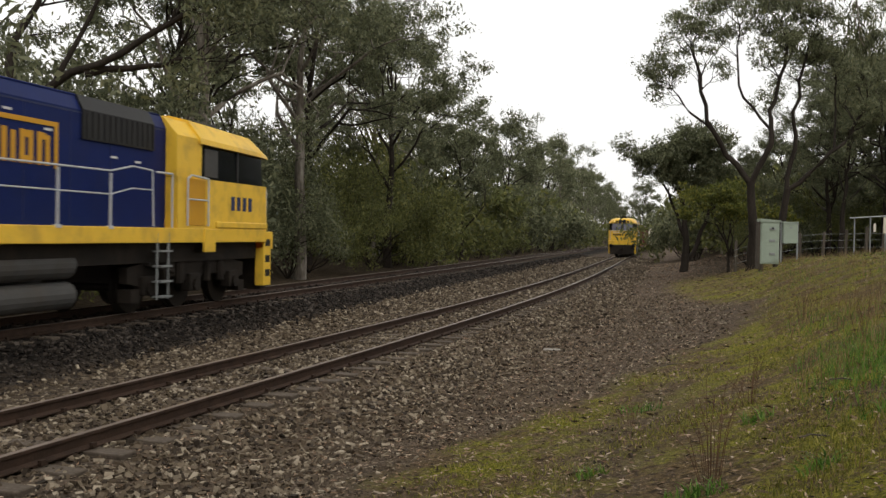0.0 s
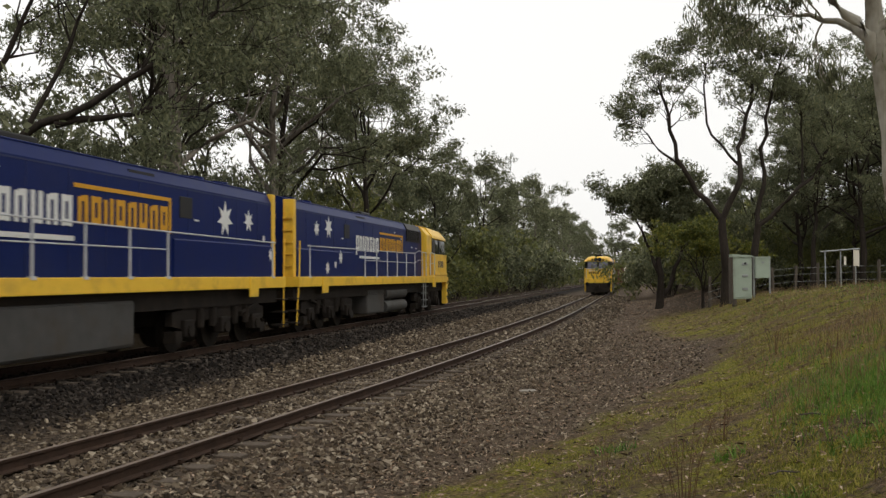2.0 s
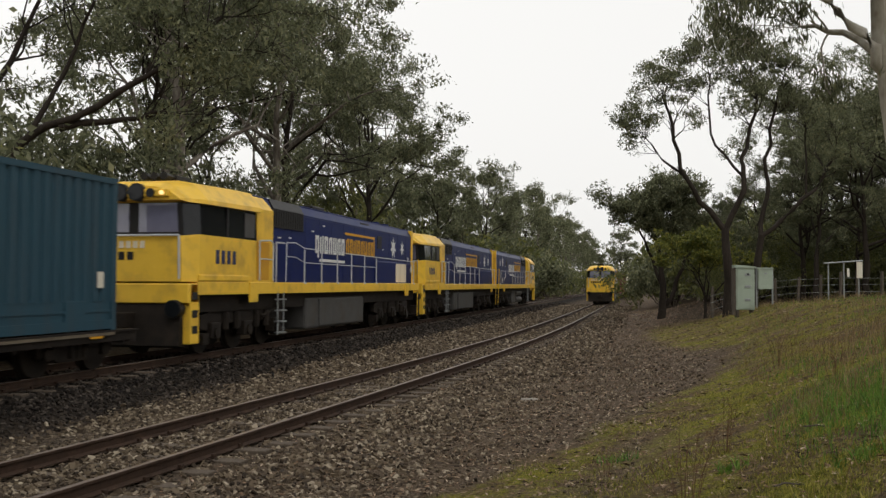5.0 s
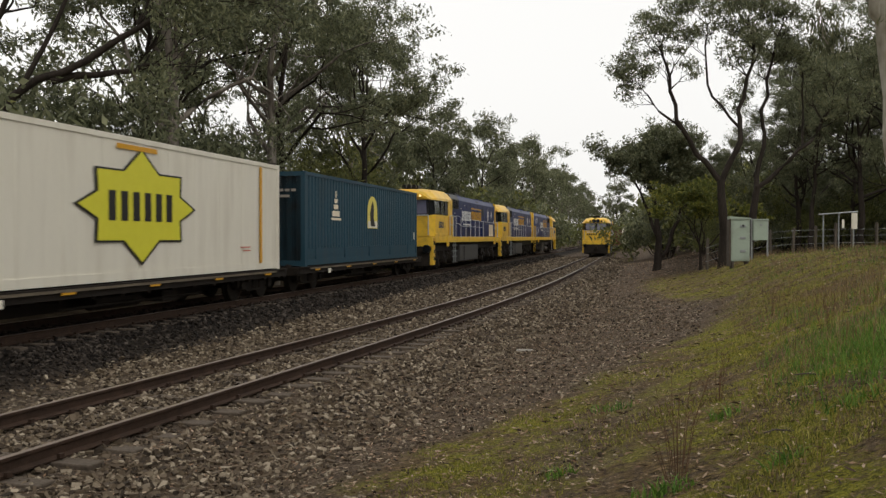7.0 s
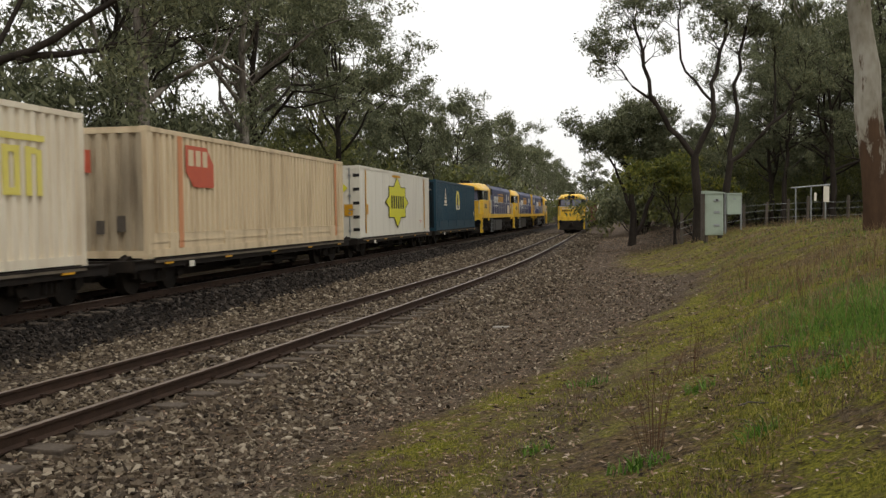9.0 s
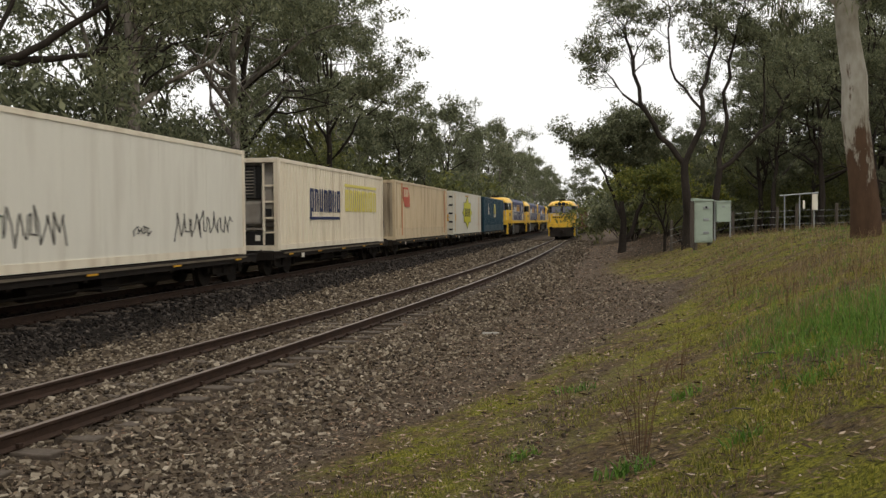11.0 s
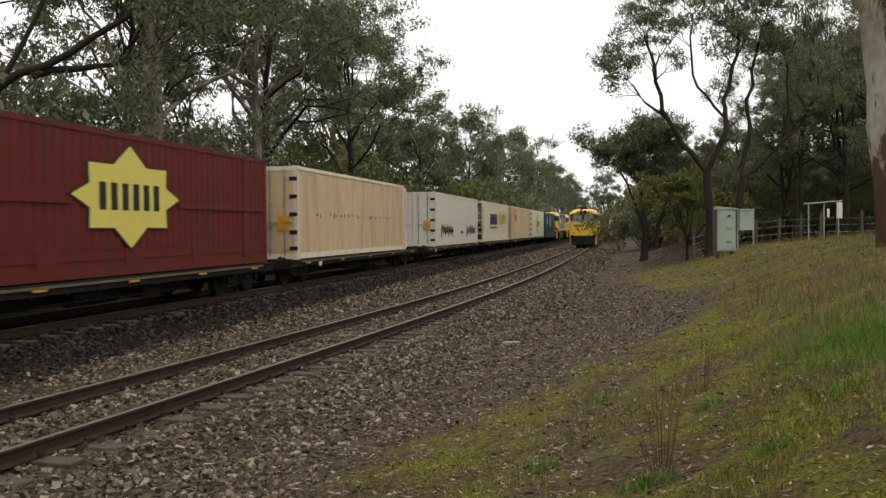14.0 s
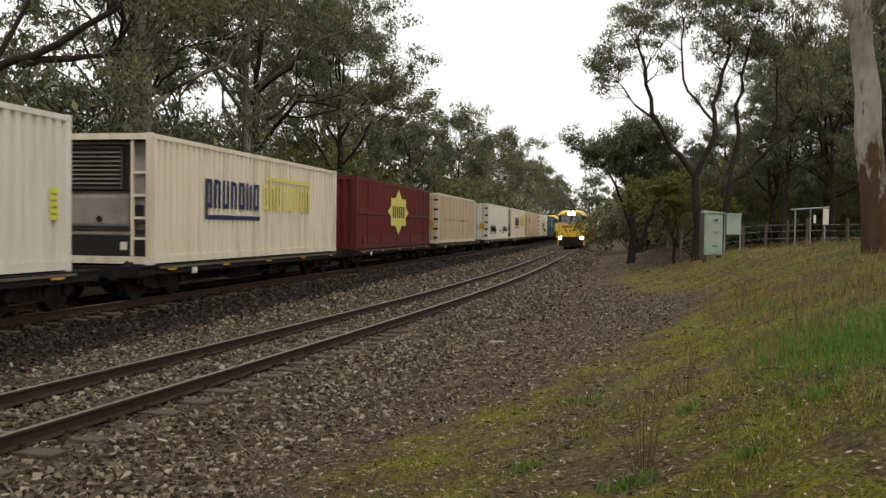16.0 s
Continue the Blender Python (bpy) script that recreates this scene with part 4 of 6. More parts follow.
    bars_decal("post", c, M["red_box"], [(-5.55, -5.3, 0.2, 2.78), (5.6, 5.8, 0.2, 2.78)], 0.025, -1.24)

    c = container("container", "cream corrugated refrigerated container with navy and yellow painted bars", -93.95, -80.2, M["cream_pale"], rear="reefer")
    word_bars(c, M["navy"], -4.2, -0.55, 1.32, 2.05, 7, label="navy painted bars", underline=(-4.15, -0.55, 1.04, 1.15))
    word_bars(c, M["pale_yellow"], -0.35, 3.9, 1.35, 2.1, 8, label="yellow painted bars", tall=())
    bars_decal("yellow_band", c, M["pale_yellow"], [(-0.1, 3.9, 2.2, 2.31)], 0.005)
    c = container("container", "white corrugated refrigerated container with a yellow warning mark", -111.5, -97.0, M["white_box"], rear="reefer")
    bars_decal("yellow_mark", c, M["star_yellow"], [(6.55, 6.8, 0.95 + 0.12 * k, 1.04 + 0.12 * k) for k in range(5)], 0.005)


# ---- locomotives ----
def star(x, z, r, y, sign):
    pts = []
    for k in range(14):
        a = math.pi / 2 + math.pi * k / 7
        q = r if k % 2 == 0 else r * 0.45
        pts.append((x + q * math.cos(a), z + q * math.sin(a)))
    return prism(pts, min(y, y + sign * 0.008), max(y, y + sign * 0.008))


def hull(sections):
    """A closed skin through cross-sections: (x, [(y, z), ...]) with equal numbers of corners."""
    bm = bmesh.new()
    rings = [[bm.verts.new((x, y, z)) for y, z in ring] for x, ring in sections]
    k = len(rings[0])
    for a, b in zip(rings, rings[1:]):
        for i in range(k):
            bm.faces.new((a[i], a[(i + 1) % k], b[(i + 1) % k], b[i]))
    bm.faces.new(rings[0][::-1])
    bm.faces.new(rings[-1])
    bmesh.ops.recalc_face_normals(bm, faces=bm.faces)
    return bm


def both(pts):
    return pts + [(-y, z) for y, z in pts[::-1]]


def loco_bogie(parent, x):
    b = new("bogie")
    b.parent = parent
    b.matrix_basis = pose(x, 0, 0)
    bm = bmesh.new()
    for s in (-1, 1):
        join(bm, prism([(-2.5, 0.62), (-2.5, 0.92), (-1.6, 1.05), (1.6, 1.05), (2.5, 0.92), (2.5, 0.62), (2.1, 0.55), (1.35, 0.70), (0.5, 0.70), (0.3, 0.6), (-0.3, 0.6), (-0.5, 0.70), (-1.35, 0.70), (-2.1, 0.55)], s * 1.05 - 0.09, s * 1.05 + 0.09))
        for k in (-1.85, 0, 1.85):
            box(bm, k - 0.24, k + 0.24, s * 1.0, s * 1.24, 0.36, 0.74, bevel=0.03)
            cyl(bm, (k, s * 1.2, 0.5), (k, s * 1.29, 0.5), 0.14, 10)
        for k in (-1.25, -0.6, 0.6, 1.25):
            cyl(bm, (k, s * 1.17, 0.55), (k, s * 1.17, 0.98), 0.10, 8)
        cyl(bm, (-1.9, s * 1.2, 0.98), (-0.9, s * 1.2, 0.80), 0.05, 6)
        box(bm, -2.45, -2.15, s * 0.9, s * 1.2, 0.25, 0.5)
        box(bm, 2.15, 2.45, s * 0.9, s * 1.2, 0.25, 0.5)
    box(bm, -2.2, 2.2, -0.6, 0.6, 0.6, 1.0)
    part("bogie_frame", bm, M["under"], b)
    for k in (-1.85, 0, 1.85):
        wheelset(b, k, 0.5)
    return b


def locomotive(label, cylinders=False, panel=False, lit=False):
    L = thing("locomotive", label, "locomotive", "locomotives")
    blue, yel = M["blue"], M["yellow"]
    # underframe
    part("sill", boxes((-10.5, 10.3, -1.44, 1.44, 1.40, 1.70), bevel=0.015), yel, L, "yellow side sill")
    part("underframe", boxes((-10.4, 10.2, -1.2, 1.2, 1.0, 1.40)), M["under"], L)
    fix = None
    for s in (-1, 1):
        for x in (-8.3, 7.3):
            m = pose(x, s * 1.445, 1.34)
            if fix is None:
                fix = part("jacking_pad", boxes((-0.25, 0.25, -0.03, 0.03, -0.15, 0.36), bevel=0.02), yel, L)
                fix.matrix_basis = m
            else:
                share("jacking_pad", fix, L, m)
    # long hood
    sec = both([(1.15, 1.69), (1.15, 3.72), (1.02, 3.98), (0.62, 4.10)])
    hood = part("hood", hull([(-10.2, sec), (5.95, sec)]), blue, L, "dark blue engine hood")
    low = both([(1.19, 1.69), (1.19, 2.52), (1.17, 2.55), (1.0, 2.55)])
    part("hood_casing", hull([(-10.1, low), (-4.6, low)]), blue, hood)
    for s in (-1, 1):
        seams = bmesh.new()
        for x in (-9.2, -7.9, -6.6, -5.3, -3.2, -2.0, -0.8, 0.4, 1.6, 2.8, 4.0):
            box(seams, x - 0.008, x + 0.008, s * 1.148, s * 1.156, 1.75, 3.65)
        box(seams, -10.1, 5.9, s * 1.148, s * 1.156, 3.66, 3.69)
        part("panel_seams", seams, M["navy"], hood)
        v = prism([(s * 1.05, 3.22), (s * 1.19, 3.22), (s * 1.19, 3.74), (s * 1.05, 4.0), (s * 0.95, 3.9)], 3.1, 5.45, "x")
        for i in range(13):
            x = 3.2 + i * 0.18
            box(v, x, x + 0.05, s * 1.17, s * 1.205, 3.25, 3.72)
        part("radiator_grille", v, M["black"], hood, "black louvred grille on the hood shoulder")
        box_y = pipe([(-10.1, s * 1.02, 3.985), (5.9, s * 1.02, 3.985)], 0.02)
        part("roof_gutter", box_y, blue, hood)
        part("vent", boxes((-5.5, -4.9, s * 1.145, s * 1.165, 3.02, 3.5), bevel=0.01), M["black"], hood)
        part("upper_vent", boxes((-3.9, -2.9, s * 1.0, s * 1.10, 3.80, 3.88)), M["black"], hood)
        mk = None
        for x, z in ((4.1, 2.98), (4.9, 2.95), (2.2, 3.28), (1.2, 3.5), (-5.7, 3.0)):
            m = pose(x, s * 1.16, z)
            if mk is None:
                mk = part("label_plate", boxes((-0.1, 0.1, -0.005, 0.005, -0.02, 0.02)), M["white"], hood)
                mk.matrix_basis = m
            else:
                share("label_plate", mk, hood, m)
    part("exhaust", boxes((-1.0, 0.2, -0.4, 0.4, 4.06, 4.26), bevel=0.04), M["black"], hood)
    fans = bmesh.new()
    for x in (-8.6, -7.2):
        cyl(fans, (x, 0, 4.08), (x, 0, 4.18), 0.55, 20)
    part("radiator_fan", fans, blue, hood)
    # painted marks
    ym = 1.162
    for s in (-1, 1):
        if s < 0:
            word_bars(L, M["white"], -4.2, -1.2, 2.62, 3.18, 7, y=-ym, underline=(-3.75, -1.15, 2.36, 2.45), label="white painted bars")
            word_bars(L, M["orange"], -1.08, 2.3, 2.68, 3.22, 8, y=-ym, tall=(), label="amber painted bars")
            fr = boxes((-1.1, 2.45, -ym - 0.006, -ym, 3.34, 3.42), (2.36, 2.45, -ym - 0.006, -ym, 2.64, 3.34))
            marks = ((-8.3, 3.2, 0.26), (-7.15, 3.3, 0.38), (-6.0, 2.35, 0.24), (-6.55, 2.1, 0.14), (-7.35, 1.98, 0.22))
        else:
            word_bars(L, M["white"], -0.93, 2.04, 2.62, 3.18, 7, y=ym, underline=(-0.95, 1.6, 2.36, 2.45), tall=(6,), label="white painted bars", sign=-1)
            word_bars(L, M["orange"], -4.4, -1.0, 2.68, 3.22, 8, y=ym, tall=(), label="amber painted bars", sign=-1)
            fr = boxes((-4.5, -0.93, ym, ym + 0.006, 3.34, 3.42), (-4.5, -4.41, ym, ym + 0.006, 2.64, 3.34))
            marks = ((-7.2, 3.12, 0.44), (-8.6, 3.15, 0.30), (-10.0, 2.3, 0.18), (-9.6, 2.72, 0.12))
        part("amber_bracket", fr, M["orange"], L, "amber painted corner bracket")
        for x, z, r in marks:
            part("star", star(x, z, r, s * (1.195 if z < 2.5 else ym), s), M["white"], L, "white seven-pointed star")
    # cab
    cab = part("cab", hull([(5.95, both([(1.43, 1.70), (1.43, 2.75), (1.43, 2.76), (1.20, 2.76)])), (10.25, both([(1.43, 1.70), (1.43, 2.75), (1.43, 2.76), (1.20, 2.76)])), (10.72, both([(1.25, 1.70), (1.22, 2.60), (1.20, 2.70), (1.0, 2.70)]))]), yel, L, "yellow driver's cab")
    part("cab_rear_wall", hull([(5.95, both([(1.40, 2.74), (1.40, 3.60), (1.10, 3.95), (0.7, 4.05)])), (7.0, both([(1.40, 2.74), (1.40, 3.60), (1.10, 3.95), (0.7, 4.05)]))]), yel, cab)
    part("window_band", hull([(7.0, both([(1.39, 2.75), (1.36, 3.52), (1.2, 3.6), (0.6, 3.6)])), (10.1, both([(1.39, 2.75), (1.34, 3.52), (1.2, 3.6), (0.6, 3.6)])), (10.55, both([(1.2, 2.69), (1.15, 3.5), (1.0, 3.55), (0.6, 3.55)]))]), M["glass"], cab, "black band of cab windows")
    part("cab_roof", hull([(6.85, both([(1.46, 3.50), (1.44, 3.62), (1.14, 4.0), (0.7, 4.10)])), (9.9, both([(1.46, 3.46), (1.44, 3.56), (1.12, 3.92), (0.7, 4.02)])), (10.6, both([(1.32, 3.46), (1.28, 3.54), (1.0, 3.80), (0.65, 3.92)])), (10.78, both([(1.22, 3.50), (1.18, 3.54), (0.94, 3.70), (0.6, 3.80)]))]), yel, cab, "yellow rounded cab roof with a visor")
    for s in (-1, 1):
        part("side_window", boxes((7.15, 7.75, s * 1.375, s * 1.40, 2.82, 3.42), bevel=0.008), M["tank"], cab, "sliding side window with a pale blind")
        part("window_pillar", boxes((8.7, 8.78, s * 1.37, s * 1.40, 2.76, 3.5)), M["black"], cab)
        part("windscreen", hull([(10.50, [(s * 0.12, 2.80), (s * 1.08, 2.80), (s * 1.04, 3.44), (s * 0.12, 3.44)]), (10.585, [(s * 0.12, 2.80), (s * 1.08, 2.80), (s * 1.04, 3.44), (s * 0.12, 3.44)])]), M["windscreen"], cab, "glossy windscreen pane coloured like the sky it reflects")
        part("number_bars", boxes(*[(8.35 + 0.3 * k, 8.53 + 0.3 * k, s * 1.43, s * 1.437, 2.12, 2.44) for k in range(4)]), M["navy"], cab, "dark painted bars")
        part("cab_door", boxes((6.3, 7.1, s * 1.425, s * 1.445, 1.76, 2.74), bevel=0.01), M["orange"], cab)
        hr = pipe([(6.2, s * 1.52, 1.75), (6.2, s * 1.52, 2.72), (6.35, s * 1.52, 2.8), (7.1, s * 1.52, 2.76), (7.1, s * 1.52, 1.75)], 0.022)
        cyl(hr, (6.2, s * 1.52, 2.3), (7.1, s * 1.52, 2.3), 0.018, 6)
        part("grab_rail", hr, M["rail_pipe"], cab)
    part("screen_surround", hull([(10.46, both([(1.20, 2.70), (1.15, 3.50), (1.0, 3.54), (0.6, 3.54)])), (10.565, both([(1.19, 2.71), (1.14, 3.50), (1.0, 3.53), (0.6, 3.53)]))]), M["black"], cab, "black windscreen surround")
    part("nose_lettering", boxes(*[(10.62, 10.735, -0.95 + 0.17 * k, -0.84 + 0.17 * k, 2.44, 2.60) for k in range(8)]), M["cream_pale"], cab, "pale painted bars on the nose")
    part("nose_ledge", boxes((7.6, 10.3, -1.46, 1.46, 1.72, 1.86), bevel=0.02), yel, cab)
    part("nose_bars", boxes(*[(10.715, 10.73, -0.95 + 0.22 * k, -0.80 + 0.22 * k, 2.18, 2.36) for k in range(5)]), M["black"], cab, "dark painted bars on the nose")
    part("nose_rail", pipe([(10.75, -1.2, 1.75), (10.78, -1.2, 2.72), (10.78, 1.2, 2.72), (10.75, 1.2, 1.75)], 0.025), M["rail_pipe"], cab)
    # front end: buffer beam, coupler, plough
    part("buffer_beam", boxes((10.2, 10.75, -1.42, 1.42, 1.22, 1.66), bevel=0.03), yel, L)
    pl = prism([(10.35, 0.22), (10.35, 1.22), (10.7, 1.22), (10.85, 0.30)], -1.25, 1.25)
    part("plough", pl, M["under"], L)
    for s in (-1, 1):
        part("step_panel", boxes((10.2, 10.62, s * 1.18, s * 1.42, 0.32, 1.66), bevel=0.02), yel, L, "yellow corner step panel")
        for z in (0.55, 0.9, 1.3):
            part("step_opening", boxes((10.28, 10.55, s * 1.415, s * 1.426, z, z + 0.17)), M["black"], L)
    part("coupler", boxes((10.7, 11.15, -0.16, 0.16, 0.68, 1.02), (10.3, 10.8, -0.09, 0.09, 0.75, 0.95), bevel=0.03), M["under"], L)
    part("rear_coupler", boxes((-11.05, -10.6, -0.16, 0.16, 0.68, 1.02), (-10.8, -10.3, -0.09, 0.09, 0.75, 0.95), bevel=0.03), M["under"], L)
    # brow lights: dark lenses; added hinged covers hide the lit engine's always-glowing lamps
    brow = part("light_box", boxes((10.72, 10.86, -0.95, 0.95, 3.56, 3.74), bevel=0.03), yel, L)
    lamps = [(10.9, -0.2, 3.67, 0.17), (10.9, 0.2, 3.67, 0.17), (10.9, -1.12, 1.10, 0.17), (10.9, 1.12, 1.10, 0.17)]
    for x, y, z, r in lamps:
        bm = bmesh.new()
        cyl(bm, (x - 0.25, y, z), (x - 0.02, y, z), r + 0.03, 16)
        lamp = part("headlight", bm, M["black"], L, "round headlight")
        bm = bmesh.new()
        cyl(bm, (x - 0.02, y, z), (x, y, z), r, 16)
        part("lens", bm, M["headlight"] if lit else M["glass"], lamp, "glowing white headlight lens" if lit else "dark glass lens")
        if lit:
            bm = bmesh.new()
            cyl(bm, (0.02, 0, -r - 0.02), (0.04, 0, -r - 0.02), r + 0.035, 16)
            cov = part("lens_cover", bm, M["glass"], lamp, "dark hinged cover, added to hide the glowing lens")
            cov.matrix_basis = pose(x, y, z + r + 0.02)
            COVERS.append((cov, Matrix.Translation((x, y, z + r + 0.02))))
    for y in (-0.55, 0.55):
        bm = bmesh.new()
        cyl(bm, (10.86, y, 3.65), (10.89, y, 3.65), 0.10, 14)
        part("number_lamp", bm, M["black"], L)
    for y in (-0.82, 0.82):
        bm = bmesh.new()
        cyl(bm, (10.86, y, 3.65), (10.885, y, 3.65), 0.05, 10)
        part("marker_light", bm, M["marker"], L, "small amber marker light")
    ho = bmesh.new()
    box(ho, 8.6, 9.3, -0.35, 0.35, 4.02, 4.22, bevel=0.03)
    for y in (-0.25, 0, 0.25):
        cyl(ho, (9.3, y, 4.16), (9.75, y, 4.16), 0.05, 8, 0.10)
    part("roof_horn", ho, M["black"], L, "black roof horns and unit")
    # rear end with yellow uprights
    part("end_panel", boxes((-10.32, -10.2, -0.5, 0.5, 1.7, 3.95), bevel=0.02), yel, L, "yellow end panel")
    for s in (-1, 1):
        part("end_upright", boxes((-10.36, -10.14, s * 1.19, s * 0.86, 1.7, 3.98), bevel=0.02), yel, L, "yellow corner upright")
        for z in (2.0, 2.35, 2.7, 3.05, 3.4):
            part("end_step", boxes((-10.42, -10.34, s * 0.88, s * 1.17, z, z + 0.05)), yel, L)
        st = pipe([(-10.55, s * 1.35, 0.3), (-10.45, s * 1.40, 1.7), (-10.45, s * 1.42, 2.75)], 0.025)
        part("step_rail", st, yel, L)
        for z in (0.35, 0.7, 1.05):
            part("end_tread", boxes((-10.75, -10.35, s * 1.05, s * 1.4, z, z + 0.04)), M["under"], L)
    # fuel tank and reservoirs
    part("fuel_tank", boxes((-2.9, 3.0, -1.25, 1.25, 0.30, 1.25), bevel=0.08) if not cylinders else boxes((-2.9, -0.6, -1.2, 1.2, 0.30, 1.25), (-0.6, 3.0, -0.5, 0.5, 0.35, 1.25), bevel=0.06), M["tank"], L, "grey fuel tank")
    if cylinders:
        for z in (0.50, 1.02):
            bm = bmesh.new()
            cyl(bm, (-0.3, -1.0, z), (2.9, -1.0, z), 0.24, 18)
            part("air_reservoir", bm, M["tank"], L, "grey cylindrical air reservoir", smooth=False)
    else:
        for s in (-1, 1):
            part("tank_cover", boxes((-1.9, 1.9, s * 1.24, s * 1.30, 0.36, 1.2), bevel=0.02), M["tank"], L)
    for x in (-7.1, 7.1):
        loco_bogie(L, x)
    # walkway rails
    for s in (-1, 1):
        y = s * 1.42
        part("handrail", pipe([(-9.8, y, 2.62), (3.6, y, 2.70), (4.3, y, 2.83), (5.0, y, 2.80), (5.05, y, 1.72)], 0.017), M["rail_pipe"], L, "pale grey walkway handrail")
        part("lower_rail", pipe([(-3.8, y, 2.28), (3.6, y, 2.28), (4.3, y, 2.42), (5.0, y, 2.42)], 0.014), M["rail_pipe"], L)
        post = None
        for x in (-9.6, -3.9, -2.4, -0.9, 0.6, 2.1, 3.6):
            m = pose(x, y, 0)
            if post is None:
                bm = boxes((-0.022, 0.022, -0.015, 0.015, 1.70, 2.66), (-0.07, 0.07, -0.03, 0.04, 1.66, 1.72))
                post = part("stanchion", bm, M["rail_pipe"], L)
                post.matrix_basis = m
            else:
                share("stanchion", post, L, m)
        lad = pipe([(5.2, y, 0.28), (5.2, y, 1.6)], 0.025)
        cyl(lad, (5.62, y, 0.28), (5.62, y, 1.6), 0.025, 6)
        for z in (0.32, 0.62, 0.92, 1.22):
            box(lad, 5.2, 5.62, y - 0.10, y + 0.10, z, z + 0.035)
        part("ladder", lad, M["galv"], L, "grey side ladder")
        bx = pipe([(5.75, y, 1.7), (5.75, y, 2.78), (5.15, y, 2.78)], 0.022)
        part("door_rail", bx, M["rail_pipe"], L)
    if panel:
        part("pale_panel", boxes((-9.15, -7.5, 1.19, 1.2, 1.74, 2.5)), M["cream_pale"], L, "pale grey replacement door panel")
    return L


COVERS = []


def build_locomotives():
    a = locomotive("dark blue and yellow diesel locomotive heading away, cab leading", cylinders=True)
    ROLL.append((a, 98.0, 0, 0))
    b = locomotive("dark blue and yellow diesel locomotive running hood first")
    ROLL.append((b, 75.9, 0, 180))
    c = locomotive("blue and yellow diesel locomotive with a pale door panel", panel=True)
    ROLL.append((c, 53.9, 0, 180))
    for o in [c, *c.children_recursive] + [b, *b.children_recursive]:
        REVERSED.add(o.name)
    d = locomotive("yellow-fronted diesel locomotive waiting on the loop with headlights", lit=True)
    y0 = 98.5
    d_dir = loop_dir(y0 + 11)
    p = Vector((loop_x(y0 + 11), y0 + 11, 0))
    d.matrix_basis = pose(p.x, p.y, 0, 0, 0, 270 - math.degrees(math.atan2(d_dir.x, d_dir.y)))
    STILL.update(o.name for o in d.children_recursive)
    # the waiting train's wagons behind it
    paints = ("red_box", "red_box", "white_box", "white_box", "cream_pale", "white_box", "white_box")
    for i, k in enumerate(paints):
        yy = y0 + 22.5 + 8 + i * 16.2
        q = Vector((loop_x(yy), yy, 0))
        dd = loop_dir(yy)
        turn = 270 - math.degrees(math.atan2(dd.x, dd.y))
        n = len(ROLL)
        w = container_wagon(15.6, 0)
        w["group"] = "wagons of the waiting train"
        w["label"] = "black container flat wagon of the waiting train"
        bx = container("container", "dull red corrugated container of the waiting train" if k == "red_box" else "pale weathered container of the waiting train", -7.2, 7.2, M[k], rear="plain", group="containers of the waiting train")
        del ROLL[n:]
        STILL.update(o.name for o in w.children_recursive)
        w.matrix_basis = pose(q.x, q.y, 0, 0, 0, turn)
        bx.matrix_basis = pose(q.x, q.y, 0.77, 0, 0, turn)


REVERSED, STILL = set(), set()


def motions():
    for ob, s, z, turn in ROLL:
        walk(ob, [(t, on_main(s + SPEED * (t - 8), z, turn)) for t in (0, 8, 16)])
    for w, x, r in WHEELS:
        if w.name in STILL:
            continue
        step = SPEED / FPS / r * (-1 if w.name in REVERSED else 1)
        walk(w, [(k / FPS, Matrix.Translation((x, 0, r)) @ Matrix.Rotation(step * k, 4, "Y")) for k in range(0, 481)])
    # the added covers swing open in place of switching the headlights on
    for cov, m in COVERS:
        walk(cov, [(t, m @ Matrix.Rotation(radians(-a), 4, "Y")) for t, a in ((0, 0), (14.5, 0), (14.6, 80), (14.7, 100), (16, 100))])

# ---- the place ----
build_ground()
YS = [-235 + 6 * i for i in range(37)] + [-12 + 0.8 * i for i in range(100)] + [70 + 3 * i for i in range(80)]
build_track("loop_track", "rusty loop railway track with worn rail heads in brown ballast", loop_c, loop_dir, YS, 60)
build_track("main_track", "main railway track on dark ballast", main_c, lambda y: DIR, YS, 70)


def settle(ob, x, y, sink=0.0):
    ob.matrix_basis = pose(x, y, ground_z(x, y) - sink)
    return ob


